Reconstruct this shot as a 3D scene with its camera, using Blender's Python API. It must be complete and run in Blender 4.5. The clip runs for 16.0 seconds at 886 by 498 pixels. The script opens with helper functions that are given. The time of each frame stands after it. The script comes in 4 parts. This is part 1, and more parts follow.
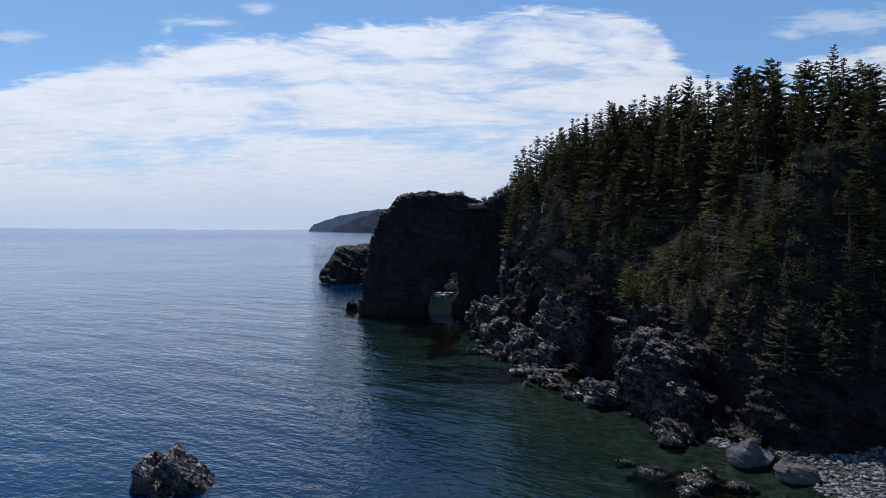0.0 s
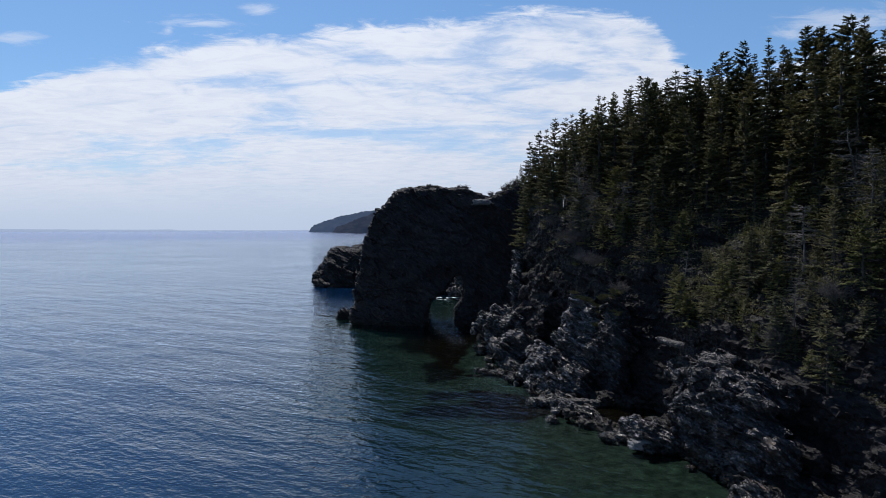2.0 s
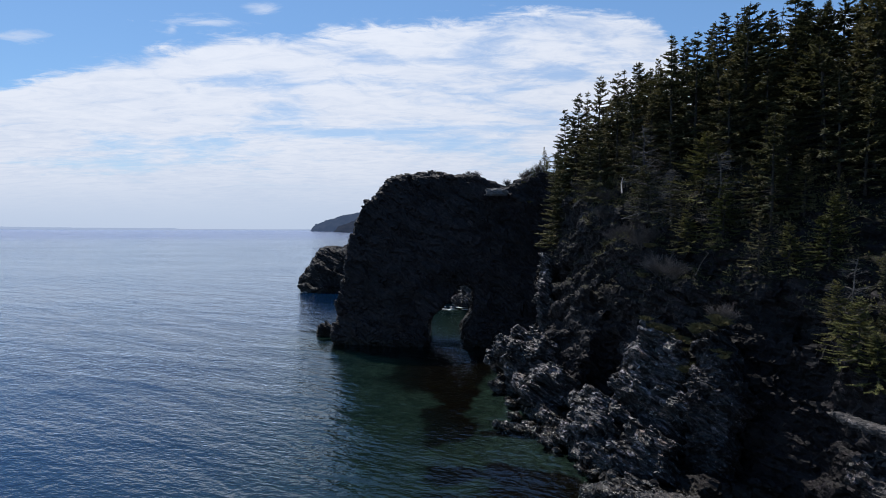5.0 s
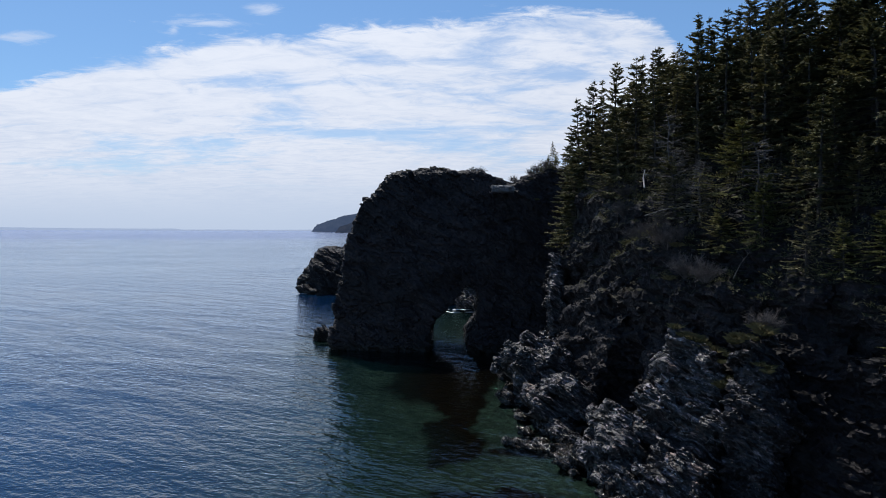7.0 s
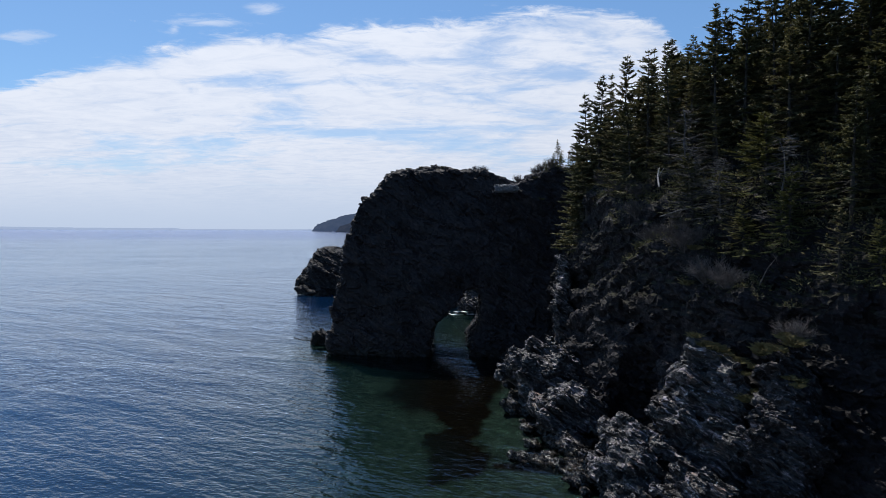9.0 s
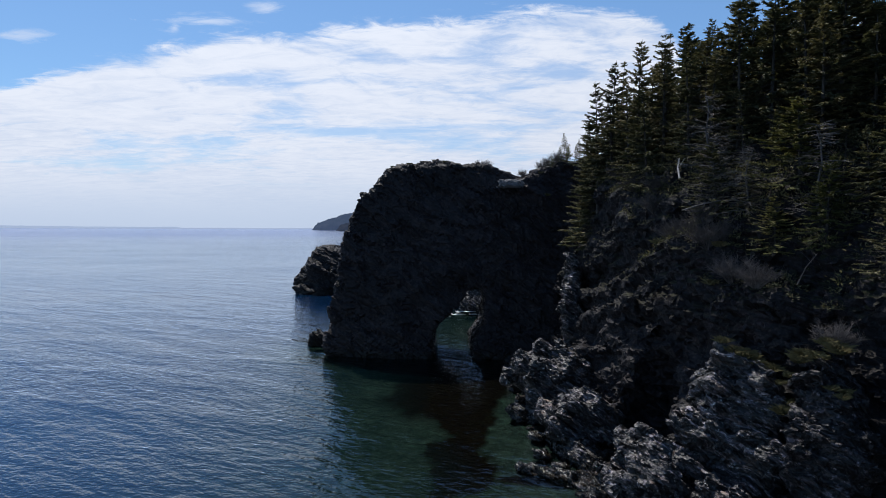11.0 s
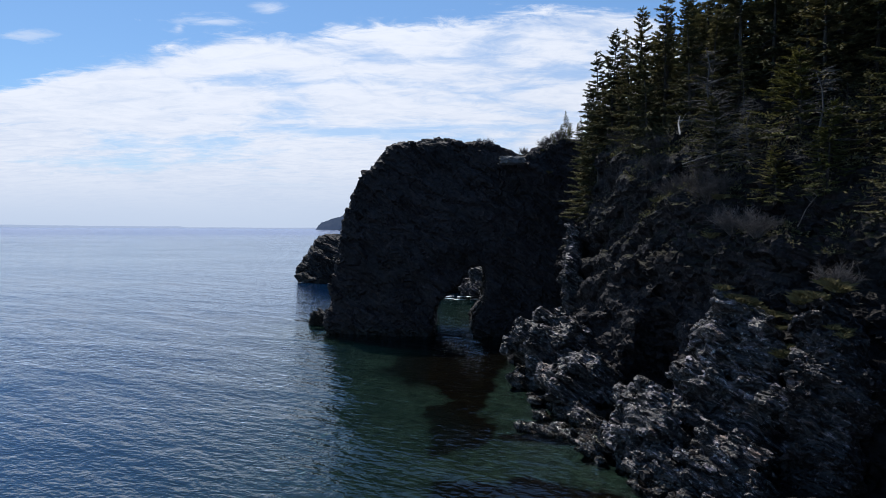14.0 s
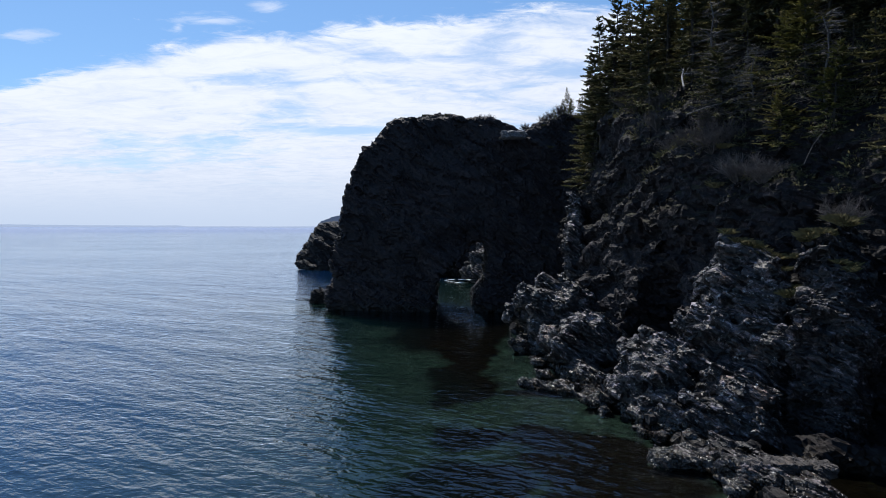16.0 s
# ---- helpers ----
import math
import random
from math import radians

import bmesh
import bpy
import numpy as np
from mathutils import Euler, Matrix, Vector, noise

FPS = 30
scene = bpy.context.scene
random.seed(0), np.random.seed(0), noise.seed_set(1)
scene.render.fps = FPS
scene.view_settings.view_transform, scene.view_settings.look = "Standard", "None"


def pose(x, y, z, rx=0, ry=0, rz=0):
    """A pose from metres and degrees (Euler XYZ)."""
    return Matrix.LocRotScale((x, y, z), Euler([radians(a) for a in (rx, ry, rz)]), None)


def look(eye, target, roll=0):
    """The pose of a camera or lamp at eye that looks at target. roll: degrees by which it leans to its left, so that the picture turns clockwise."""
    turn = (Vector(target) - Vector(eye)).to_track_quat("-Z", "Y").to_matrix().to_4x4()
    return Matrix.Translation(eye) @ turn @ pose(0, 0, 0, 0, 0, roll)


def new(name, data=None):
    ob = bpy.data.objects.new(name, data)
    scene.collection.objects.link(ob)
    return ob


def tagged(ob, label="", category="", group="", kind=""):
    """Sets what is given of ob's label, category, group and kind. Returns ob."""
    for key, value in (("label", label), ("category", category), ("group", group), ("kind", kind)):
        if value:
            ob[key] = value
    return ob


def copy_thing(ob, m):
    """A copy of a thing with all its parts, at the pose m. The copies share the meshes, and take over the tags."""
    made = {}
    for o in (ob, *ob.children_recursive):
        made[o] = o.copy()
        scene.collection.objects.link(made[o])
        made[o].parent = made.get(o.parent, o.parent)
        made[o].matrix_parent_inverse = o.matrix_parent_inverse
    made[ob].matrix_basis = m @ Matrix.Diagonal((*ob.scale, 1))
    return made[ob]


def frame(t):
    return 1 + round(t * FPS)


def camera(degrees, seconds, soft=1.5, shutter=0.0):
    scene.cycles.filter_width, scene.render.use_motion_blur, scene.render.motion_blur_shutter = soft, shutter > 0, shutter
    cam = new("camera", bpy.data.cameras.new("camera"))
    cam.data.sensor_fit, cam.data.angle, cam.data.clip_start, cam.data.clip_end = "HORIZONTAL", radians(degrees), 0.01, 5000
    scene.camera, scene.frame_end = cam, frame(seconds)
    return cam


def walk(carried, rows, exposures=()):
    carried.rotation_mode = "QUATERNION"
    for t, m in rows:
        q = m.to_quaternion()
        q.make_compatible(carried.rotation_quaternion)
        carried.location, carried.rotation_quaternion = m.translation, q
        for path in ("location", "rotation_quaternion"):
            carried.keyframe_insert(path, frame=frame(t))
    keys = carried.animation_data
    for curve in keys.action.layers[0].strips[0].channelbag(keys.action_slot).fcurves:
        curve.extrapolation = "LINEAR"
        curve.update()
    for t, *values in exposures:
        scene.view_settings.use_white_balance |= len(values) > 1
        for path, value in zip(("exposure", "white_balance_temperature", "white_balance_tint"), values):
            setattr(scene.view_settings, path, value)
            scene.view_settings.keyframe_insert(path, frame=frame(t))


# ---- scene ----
cam = camera(72.0, 16.0, soft=0.95)
PATH = [
    (0, (0.28, -4.464, 14.422), (0.273, -2.465, 14.356), -0.0),
    (0.5, (0.206, -1.941, 14.347), (0.199, 0.058, 14.283), 0.0),
    (1, (0.157, 0.79, 14.282), (0.149, 2.789, 14.219), -0.0),
    (1.5, (0.073, 3.613, 14.269), (0.065, 5.612, 14.203), -0.1),
    (2, (0.018, 6.665, 14.183), (0.009, 8.664, 14.118), -0.1),
    (2.5, (-0.068, 9.802, 14.028), (-0.077, 11.801, 13.964), 0.1),
    (3, (-0.171, 12.929, 13.995), (-0.18, 14.928, 13.93), 0.0),
    (3.5, (-0.231, 16.113, 13.922), (-0.242, 18.112, 13.856), 0.1),
    (4, (-0.412, 19.22, 13.837), (-0.42, 21.219, 13.773), 0.1),
    (4.5, (-0.431, 21.965, 13.848), (-0.442, 23.964, 13.781), 0.2),
    (5, (-0.371, 24.482, 13.796), (-0.387, 26.481, 13.731), 0.2),
    (7.5, (-0.607, 28.595, 13.641), (-0.629, 30.594, 13.578), 0.2),
    (8, (-0.604, 29.068, 13.64), (-0.627, 31.067, 13.578), 0.3),
    (8.5, (-0.702, 29.573, 13.64), (-0.724, 31.572, 13.578), 0.3),
    (9, (-0.722, 30.42, 13.753), (-0.744, 32.419, 13.688), 0.2),
    (11.5, (-0.974, 33.116, 13.382), (-0.998, 35.115, 13.313), 0.2),
    (12, (-0.995, 32.985, 12.959), (-1.021, 34.984, 12.892), 0.2),
    (12.5, (-0.985, 32.857, 12.518), (-1.012, 34.855, 12.452), 0.3),
    (13, (-0.903, 32.879, 12.094), (-0.93, 34.878, 12.026), 0.4),
    (13.5, (-0.709, 32.984, 11.585), (-0.742, 34.983, 11.519), 0.4),
    (14, (-0.684, 33.028, 11.17), (-0.718, 35.027, 11.102), 0.3),
    (14.5, (-0.76, 33.011, 10.605), (-0.791, 35.009, 10.537), 0.2),
    (15, (-0.722, 33.075, 10.016), (-0.755, 35.074, 9.943), 0.1),
    (15.5, (-0.708, 33.164, 9.365), (-0.742, 35.162, 9.292), 0.2),
    (16, (-0.798, 33.176, 8.79), (-0.832, 35.175, 8.717), 0.1),
]
walk(cam, [(t, look(eye, target, roll)) for t, eye, target, roll in PATH],
     [(0, 0.0), (5, 0.03), (9, 0.05), (12.5, 0.09), (14.5, 0.15), (16, 0.22)])

# ---- world, sun ----
SUN_EL, SUN_AZ = 63.0, -30.0          # degrees; azimuth from +y towards +x
SUN_DIR = Vector((math.sin(radians(SUN_AZ)) * math.cos(radians(SUN_EL)),
                  math.cos(radians(SUN_AZ)) * math.cos(radians(SUN_EL)), math.sin(radians(SUN_EL))))


class Nodes:
    """Short hand for building a node tree."""

    def __init__(self, tree):
        self.tree = tree
        tree.nodes.clear()

    def add(self, kind):
        return self.tree.nodes.new(kind)

    def put(self, socket, value):
        if isinstance(value, bpy.types.NodeSocket):
            self.tree.links.new(value, socket)
        elif value is not None:
            if hasattr(socket.default_value, "__len__") and not hasattr(value, "__len__"):
                value = [value] * len(socket.default_value)
            if hasattr(value, "__len__") and len(socket.default_value) == 4 and len(value) == 3:
                value = (*value, 1.0)
            socket.default_value = value

    def math(self, op, a, b=0.0, c=0.0, clamp=False):
        n = self.add("ShaderNodeMath")
        n.operation, n.use_clamp = op, clamp
        for s, v in zip(n.inputs, (a, b, c)):
            self.put(s, v)
        return n.outputs[0]

    def vec(self, op, a, b=(0, 0, 0)):
        n = self.add("ShaderNodeVectorMath")
        n.operation = op
        self.put(n.inputs[0], a)
        self.put(n.inputs["Scale"] if op == "SCALE" else n.inputs[1], b)
        return n.outputs["Value"] if op in ("LENGTH", "DOT_PRODUCT", "DISTANCE") else n.outputs[0]

    def split(self, v):
        n = self.add("ShaderNodeSeparateXYZ")
        self.put(n.inputs[0], v)
        return n.outputs

    def join(self, x, y, z=0.0):
        n = self.add("ShaderNodeCombineXYZ")
        for s, v in zip(n.inputs, (x, y, z)):
            self.put(s, v)
        return n.outputs[0]

    def noise(self, v, scale, detail=4.0, rough=0.55, distort=0.0, colour=False):
        n = self.add("ShaderNodeTexNoise")
        self.put(n.inputs["Vector"], v)
        for key, x in (("Scale", scale), ("Detail", detail), ("Roughness", rough), ("Distortion", distort)):
            n.inputs[key].default_value = x
        return n.outputs["Color" if colour else "Fac"]

    def voronoi(self, v, scale, out="Distance", feature="F1"):
        n = self.add("ShaderNodeTexVoronoi")
        n.feature = feature
        self.put(n.inputs["Vector"], v)
        n.inputs["Scale"].default_value = scale
        return n.outputs[out]

    def ramp(self, value, lo, hi, a=0.0, b=1.0, smooth=True):
        n = self.add("ShaderNodeMapRange")
        n.interpolation_type = "SMOOTHSTEP" if smooth else "LINEAR"
        for key, x in (("Value", value), ("From Min", lo), ("From Max", hi), ("To Min", a), ("To Max", b)):
            self.put(n.inputs[key], x)
        return n.outputs[0]

    def mix(self, f, a, b, blend="MIX"):
        n = self.add("ShaderNodeMix")
        n.data_type, n.blend_type = "RGBA", blend
        self.put(n.inputs[0], f)
        self.put(n.inputs[6], a)
        self.put(n.inputs[7], b)
        return n.outputs[2]

    def mapped(self, v, loc=(0, 0, 0), rot=(0, 0, 0), scale=(1, 1, 1)):
        n = self.add("ShaderNodeMapping")
        self.put(n.inputs[0], v)
        n.inputs[1].default_value, n.inputs[2].default_value = loc, [radians(a) for a in rot]
        n.inputs[3].default_value = scale
        return n.outputs[0]

    def bump(self, height, strength, distance, normal=None):
        n = self.add("ShaderNodeBump")
        self.put(n.inputs["Height"], height)
        n.inputs["Strength"].default_value, n.inputs["Distance"].default_value = strength, distance
        if normal is not None:
            self.put(n.inputs["Normal"], normal)
        return n.outputs[0]

    def principled(self, **values):
        n = self.add("ShaderNodeBsdfPrincipled")
        for key, v in values.items():
            self.put(n.inputs[key.replace("_", " ")], v)
        return n.outputs[0]

    def surface(self, shader):
        n = self.add("ShaderNodeOutputMaterial")
        self.put(n.inputs[0], shader)


def make_world():
    world = bpy.data.worlds.new("sky")
    scene.world = world
    world.use_nodes = True
    n = Nodes(world.node_tree)
    sky = n.add("ShaderNodeTexSky")
    sky.sky_type, sky.sun_disc = "NISHITA", False
    sky.sun_elevation, sky.sun_rotation = radians(SUN_EL), radians(SUN_AZ)
    sky.air_density, sky.dust_density, sky.ozone_density = 1.0, 0.4, 2.2
    d = n.add("ShaderNodeTexCoord").outputs["Generated"]
    x, y, z = n.split(d)
    up = n.math("ADD", n.math("MAXIMUM", z, 0.0), 0.11)
    # the clouds as a thin flat layer high above
    flat = n.join(n.math("DIVIDE", x, up), n.math("DIVIDE", y, up))
    broad = n.noise(n.mapped(flat, loc=(3.1, 1.7, 0), rot=(0, 0, 8), scale=(0.5, 0.9, 1)), 0.9, 4.0, 0.5, 0.4)
    wisps = n.noise(n.mapped(flat, rot=(0, 0, 18), scale=(0.55, 1.1, 1)), 2.4, 9.0, 0.62, 0.9)
    fine = n.noise(n.mapped(flat, rot=(0, 0, -12), scale=(0.8, 1.4, 1)), 6.5, 9.0, 0.68, 0.8)
    ahead = n.math("MAXIMUM", y, 0.05)
    u, v = n.math("DIVIDE", x, ahead), n.math("DIVIDE", z, ahead)
    curve = n.add("ShaderNodeFloatCurve")
    line = curve.mapping.curves[0]
    line.points[0].location, line.points[1].location = (0.0, 0.36), (1.0, 0.66)
    for a, c in ((0.137, 0.47), (0.21, 0.56), (0.365, 0.645), (0.53, 0.70), (0.655, 0.69), (0.69, 0.56), (0.73, 0.50), (0.80, 0.56)):
        line.points.new(a, c)
    curve.mapping.update()
    n.put(curve.inputs["Value"], n.math("MULTIPLY_ADD", u, 0.5, 0.5, clamp=True))
    edge = n.math("MULTIPLY", curve.outputs[0], 0.5)
    edge = n.math("ADD", edge, n.math("MULTIPLY", n.math("SUBTRACT", wisps, 0.5), 0.10))
    edge = n.math("ADD", edge, n.math("MULTIPLY", n.math("SUBTRACT", fine, 0.5), 0.07))
    bank = n.math("MULTIPLY", n.ramp(n.math("SUBTRACT", edge, v), -0.006, 0.022), n.ramp(y, 0.02, 0.3))
    drift = n.noise(n.mapped(n.join(u, v), loc=(0.35, 0.0, 0), rot=(0, 0, 2), scale=(2.0, 10.0, 1)), 1.5, 7.0, 0.58, 0.5)
    holes = n.math("ADD", n.math("MULTIPLY", drift, 0.62), n.math("ADD", n.math("MULTIPLY", wisps, 0.24), n.math("MULTIPLY", fine, 0.16)))
    holes = n.math("ADD", holes, n.math("MULTIPLY", n.math("SUBTRACT", broad, 0.5), 0.25))
    gap = n.math("MULTIPLY", n.ramp(n.math("ABSOLUTE", n.math("SUBTRACT", v, 0.15)), 0.0, 0.05, 0.07, 0.0), n.ramp(n.math("ABSOLUTE", n.math("ADD", u, 0.2)), 0.2, 0.5, 1.0, 0.0))
    thick = n.ramp(n.math("SUBTRACT", holes, gap), 0.37, 0.50, 0.38, 1.0)
    low = n.ramp(v, 0.06, 0.13, 1.0, 0.0)
    stray = n.ramp(n.math("ADD", n.math("MULTIPLY", wisps, 0.62), n.math("MULTIPLY", fine, 0.38)), 0.61, 0.70, 0.0, 0.8)
    for cu, cv, ru, rv in ((-0.70, 0.312, 0.04, 0.010), (-0.30, 0.355, 0.03, 0.010), (-0.45, 0.325, 0.012, 0.012), (0.66, 0.335, 0.10, 0.022), (0.56, 0.313, 0.03, 0.008), (-0.40, 0.335, 0.09, 0.010)):
        e = n.vec("LENGTH", n.join(n.math("DIVIDE", n.math("SUBTRACT", u, cu), ru), n.math("DIVIDE", n.math("SUBTRACT", v, cv), rv)))
        puff = n.ramp(n.math("SUBTRACT", n.math("ADD", e, n.math("ADD", n.math("MULTIPLY", fine, 4.0), n.math("MULTIPLY", wisps, 2.0))), 2.7), 0.0, 1.5, 0.6, 0.0)
        stray = n.math("MAXIMUM", stray, puff)
    cover = n.math("MAXIMUM", n.math("MULTIPLY", bank, n.math("MAXIMUM", thick, low)), n.math("MULTIPLY", stray, n.ramp(v, 0.2, 0.3)))
    toward = n.ramp(n.vec("DOT_PRODUCT", d, tuple(SUN_DIR)), -0.6, 0.85, 0.35, 1.0)
    tone = n.mix(n.ramp(n.math("ADD", n.math("MULTIPLY", fine, 0.5), n.math("MULTIPLY", drift, 0.5)), 0.34, 0.62), (0.60, 0.68, 0.84), (0.76, 0.81, 0.92))
    tone = n.mix(n.ramp(v, 0.0, 0.12), (0.545, 0.645, 0.82), tone)
    a = n.add("ShaderNodeBackground")
    n.put(a.inputs[0], n.mix(0.22, n.mix(1.0, sky.outputs[0], (0.80, 1.0, 1.18), "MULTIPLY"), (2.0, 4.3, 8.2)))
    a.inputs[1].default_value = SKY
    b = n.add("ShaderNodeBackground")
    n.put(b.inputs[0], tone)
    n.put(b.inputs[1], n.math("MULTIPLY", toward, CLOUD))
    m = n.add("ShaderNodeMixShader")
    n.put(m.inputs[0], cover)
    n.put(m.inputs[1], a.outputs[0])
    n.put(m.inputs[2], b.outputs[0])
    out = n.add("ShaderNodeOutputWorld")
    n.put(out.inputs[0], m.outputs[0])


SKY, CLOUD = 0.10, 1.06
make_world()
sun_data = bpy.data.lights.new("sun", "SUN")
sun_data.energy, sun_data.angle, sun_data.color = 5.0, radians(0.6), (1.0, 0.96, 0.90)
sun = new("sun", sun_data)
sun.matrix_world = look(SUN_DIR * 200, (0, 0, 0))


# ---- materials ----
def material(name):
    m = bpy.data.materials.new(name)
    m.use_nodes = True
    return m, Nodes(m.node_tree)


DIP = (20, -34, 0)      # how the rock's beds lean, degrees


def rock_material(name, dark, light, weed=True, soil=False, wet=0.55, shine=0.22, split=1.0, streak_edges=(0.40, 0.62)):
    m, n = material(name)
    g = n.add("ShaderNodeNewGeometry")
    p = g.outputs["Position"]
    beds = n.mapped(n.mapped(p, rot=DIP), scale=(0.5, 0.5, 2.0))
    s = n.noise(beds, 2.4, 9.0, 0.74, 0.6)
    q = n.noise(p, 0.22, 5.0, 0.6)
    f = n.noise(p, 5.5, 6.0, 0.7)
    # Pale bed streaks, sharpened to paint in sunlit facets against black
    c = n.mix(n.ramp(s, *streak_edges), dark, light)
    c = n.mix(n.ramp(q, 0.42, 0.66, 0.0, 0.65), c, tuple(v * 0.55 for v in dark))
    # Finer pale flecks, painted where small facets would catch the sun
    c = n.mix(n.ramp(f, 0.55, 0.68, 0.0, 0.85), c, tuple(min(0.5, v * 2.1) for v in light))
    rust = n.ramp(n.noise(p, 0.7, 5.0, 0.6), 0.58, 0.72, 0.0, 0.45)
    c = n.mix(rust, c, (light[0] * 1.05, light[1] * 0.85, light[2] * 0.62))
    x, y, z = n.split(p)
    zz = n.math("ADD", z, n.math("MULTIPLY", n.math("SUBTRACT", q, 0.5), 1.6))
    rough = n.ramp(f, 0.3, 0.7, wet, wet + 0.25)
    if weed:
        band = n.ramp(zz, 0.35, 1.15, 1.0, 0.0)
        c = n.mix(n.math("MULTIPLY", band, 0.9), c, n.mix(f, (0.005, 0.004, 0.003), (0.020, 0.015, 0.008)))
        rough = n.math("SUBTRACT", rough, n.math("MULTIPLY", band, 0.2))
    if soil:
        nz = n.split(g.outputs["Normal"])[2]
        cover = n.math("MULTIPLY", n.ramp(nz, 0.32, 0.62), n.ramp(zz, 7.5, 10.5))
        earth = n.mix(n.ramp(f, 0.4, 0.65), (0.012, 0.011, 0.006), (0.030, 0.032, 0.013))
        c = n.mix(cover, c, earth)
        rough = n.math("ADD", rough, n.math("MULTIPLY", cover, 0.3), clamp=True)
    warped = n.vec("ADD", beds, n.vec("SCALE", n.vec("SUBTRACT", n.noise(p, 0.8, 3.0, 0.6, colour=True), (0.5, 0.5, 0.5)), 0.9))
    big, small, chips = n.voronoi(warped, 2.1, "Color"), n.voronoi(warped, 6.0, "Color"), n.voronoi(warped, 15.0, "Color")
    tilt = n.vec("ADD", n.vec("SCALE", n.vec("SUBTRACT", big, (0.5, 0.5, 0.5)), 0.6), n.vec("SCALE", n.vec("SUBTRACT", small, (0.5, 0.5, 0.5)), 0.7))
    tilt = n.vec("ADD", tilt, n.vec("SCALE", n.vec("SUBTRACT", chips, (0.5, 0.5, 0.5)), 0.35))
    tilt = n.vec("SCALE", tilt, split)
    normal = n.vec("NORMALIZE", n.vec("ADD", n.bump(n.math("ADD", n.math("MULTIPLY", s, 0.6), n.math("MULTIPLY", f, 0.4)), 0.7, 0.10), tilt))
    c = n.mix(n.ramp(n.split(small)[1], 0.25, 0.85, 0.75 * split, 0.0), c, tuple(v * 0.7 for v in dark))
    n.surface(n.principled(Base_Color=c, Roughness=rough, Normal=normal, Specular_IOR_Level=shine))
    return m


# One bedrock in shaded and lit colours: near-black walls, light shore rocks
SHADED_ROCK = rock_material("shaded_dark_rock", (0.0046, 0.0038, 0.0047), (0.0225, 0.0180, 0.0220), soil=True, streak_edges=(0.44, 0.66))
# Dark rock, taken nearer to black for the arch's backlit face
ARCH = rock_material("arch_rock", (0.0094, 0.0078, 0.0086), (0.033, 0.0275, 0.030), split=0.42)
SUNLIT_SHORE = rock_material("shore_rock", (0.0060, 0.0058, 0.0066), (0.315, 0.270, 0.300), wet=0.34, shine=0.42, split=1.15, streak_edges=(0.49, 0.64))
# Darker copy of the shore rock for crags that stand in shade
SHADED_CRAG = rock_material("shaded_crag_rock", (0.0042, 0.0040, 0.0050), (0.150, 0.128, 0.143), wet=0.38, shine=0.36, split=1.1, streak_edges=(0.50, 0.66))
LEDGE = rock_material("weathered_ledge", (0.035, 0.032, 0.032), (0.125, 0.112, 0.108), weed=False)
PALE = rock_material("pale_rock", (0.10, 0.098, 0.103), (0.165, 0.162, 0.168), weed=False, split=0.35, streak_edges=(0.25, 0.85))


BOULDER = rock_material("boulder_stone", (0.048, 0.047, 0.050), (0.105, 0.102, 0.107), weed=False, split=0.6, streak_edges=(0.3, 0.8))
# Narrow pale stripes paint in the stack's sunlit beds
STACK = rock_material("stack_rock", (0.0060, 0.0056, 0.0060), (0.120, 0.110, 0.118), split=0.8, streak_edges=(0.53, 0.68))


def plain_material(name, colour_a, colour_b, scale=3.0, rough=0.8, per_object=0.25, per_piece=0.3, bump=0.0):
    m, n = material(name)
    p = n.add("ShaderNodeNewGeometry")
    r = n.add("ShaderNodeObjectInfo").outputs["Random"]
    f = n.noise(p.outputs["Position"], scale, 4.0, 0.6)
    c = n.mix(n.ramp(f, 0.3, 0.7), colour_a, colour_b)
    v = n.math("ADD", n.math("MULTIPLY", r, per_object), n.math("MULTIPLY", p.outputs["Random Per Island"], per_piece))
    v = n.math("ADD", v, 1.0 - 0.5 * (per_object + per_piece))
    c = n.mix(1.0, c, n.join(v, v, v), "MULTIPLY")
    normal = n.bump(n.noise(p.outputs["Position"], scale * 6, 4.0), bump, 0.03) if bump else None
    n.surface(n.principled(Base_Color=c, Roughness=rough, Normal=normal, Specular_IOR_Level=0.25))
    return m


def needle_material(name, a, b, c):
    m, n = material(name)
    g = n.add("ShaderNodeNewGeometry")
    r = n.add("ShaderNodeObjectInfo").outputs["Random"]
    f = n.noise(g.outputs["Position"], 0.45, 4.0, 0.6)
    k = n.mix(n.ramp(n.math("ADD", n.math("MULTIPLY", f, 0.6), n.math("MULTIPLY", r, 0.4)), 0.3, 0.7), a, b)
    k = n.mix(n.ramp(n.math("ADD", n.math("MULTIPLY", g.outputs["Random Per Island"], 0.6), n.math("MULTIPLY", r, 0.4)), 0.60, 0.9, 0.0, 0.8), k, c)
    v = n.ramp(g.outputs["Random Per Island"], 0.0, 1.0, 0.55, 1.35, False)
    k = n.mix(1.0, k, n.join(v, v, v), "MULTIPLY")
    s = n.principled(Base_Color=k, Roughness=0.7, Specular_IOR_Level=0.2)
    t = n.add("ShaderNodeBsdfTranslucent")
    n.put(t.inputs[0], n.mix(1.0, k, (1.1, 1.05, 0.75), "MULTIPLY"))
    x = n.add("ShaderNodeMixShader")
    x.inputs[0].default_value = 0.28
    n.put(x.inputs[1], s)
    n.put(x.inputs[2], t.outputs[0])
    n.surface(x.outputs[0])
    return m


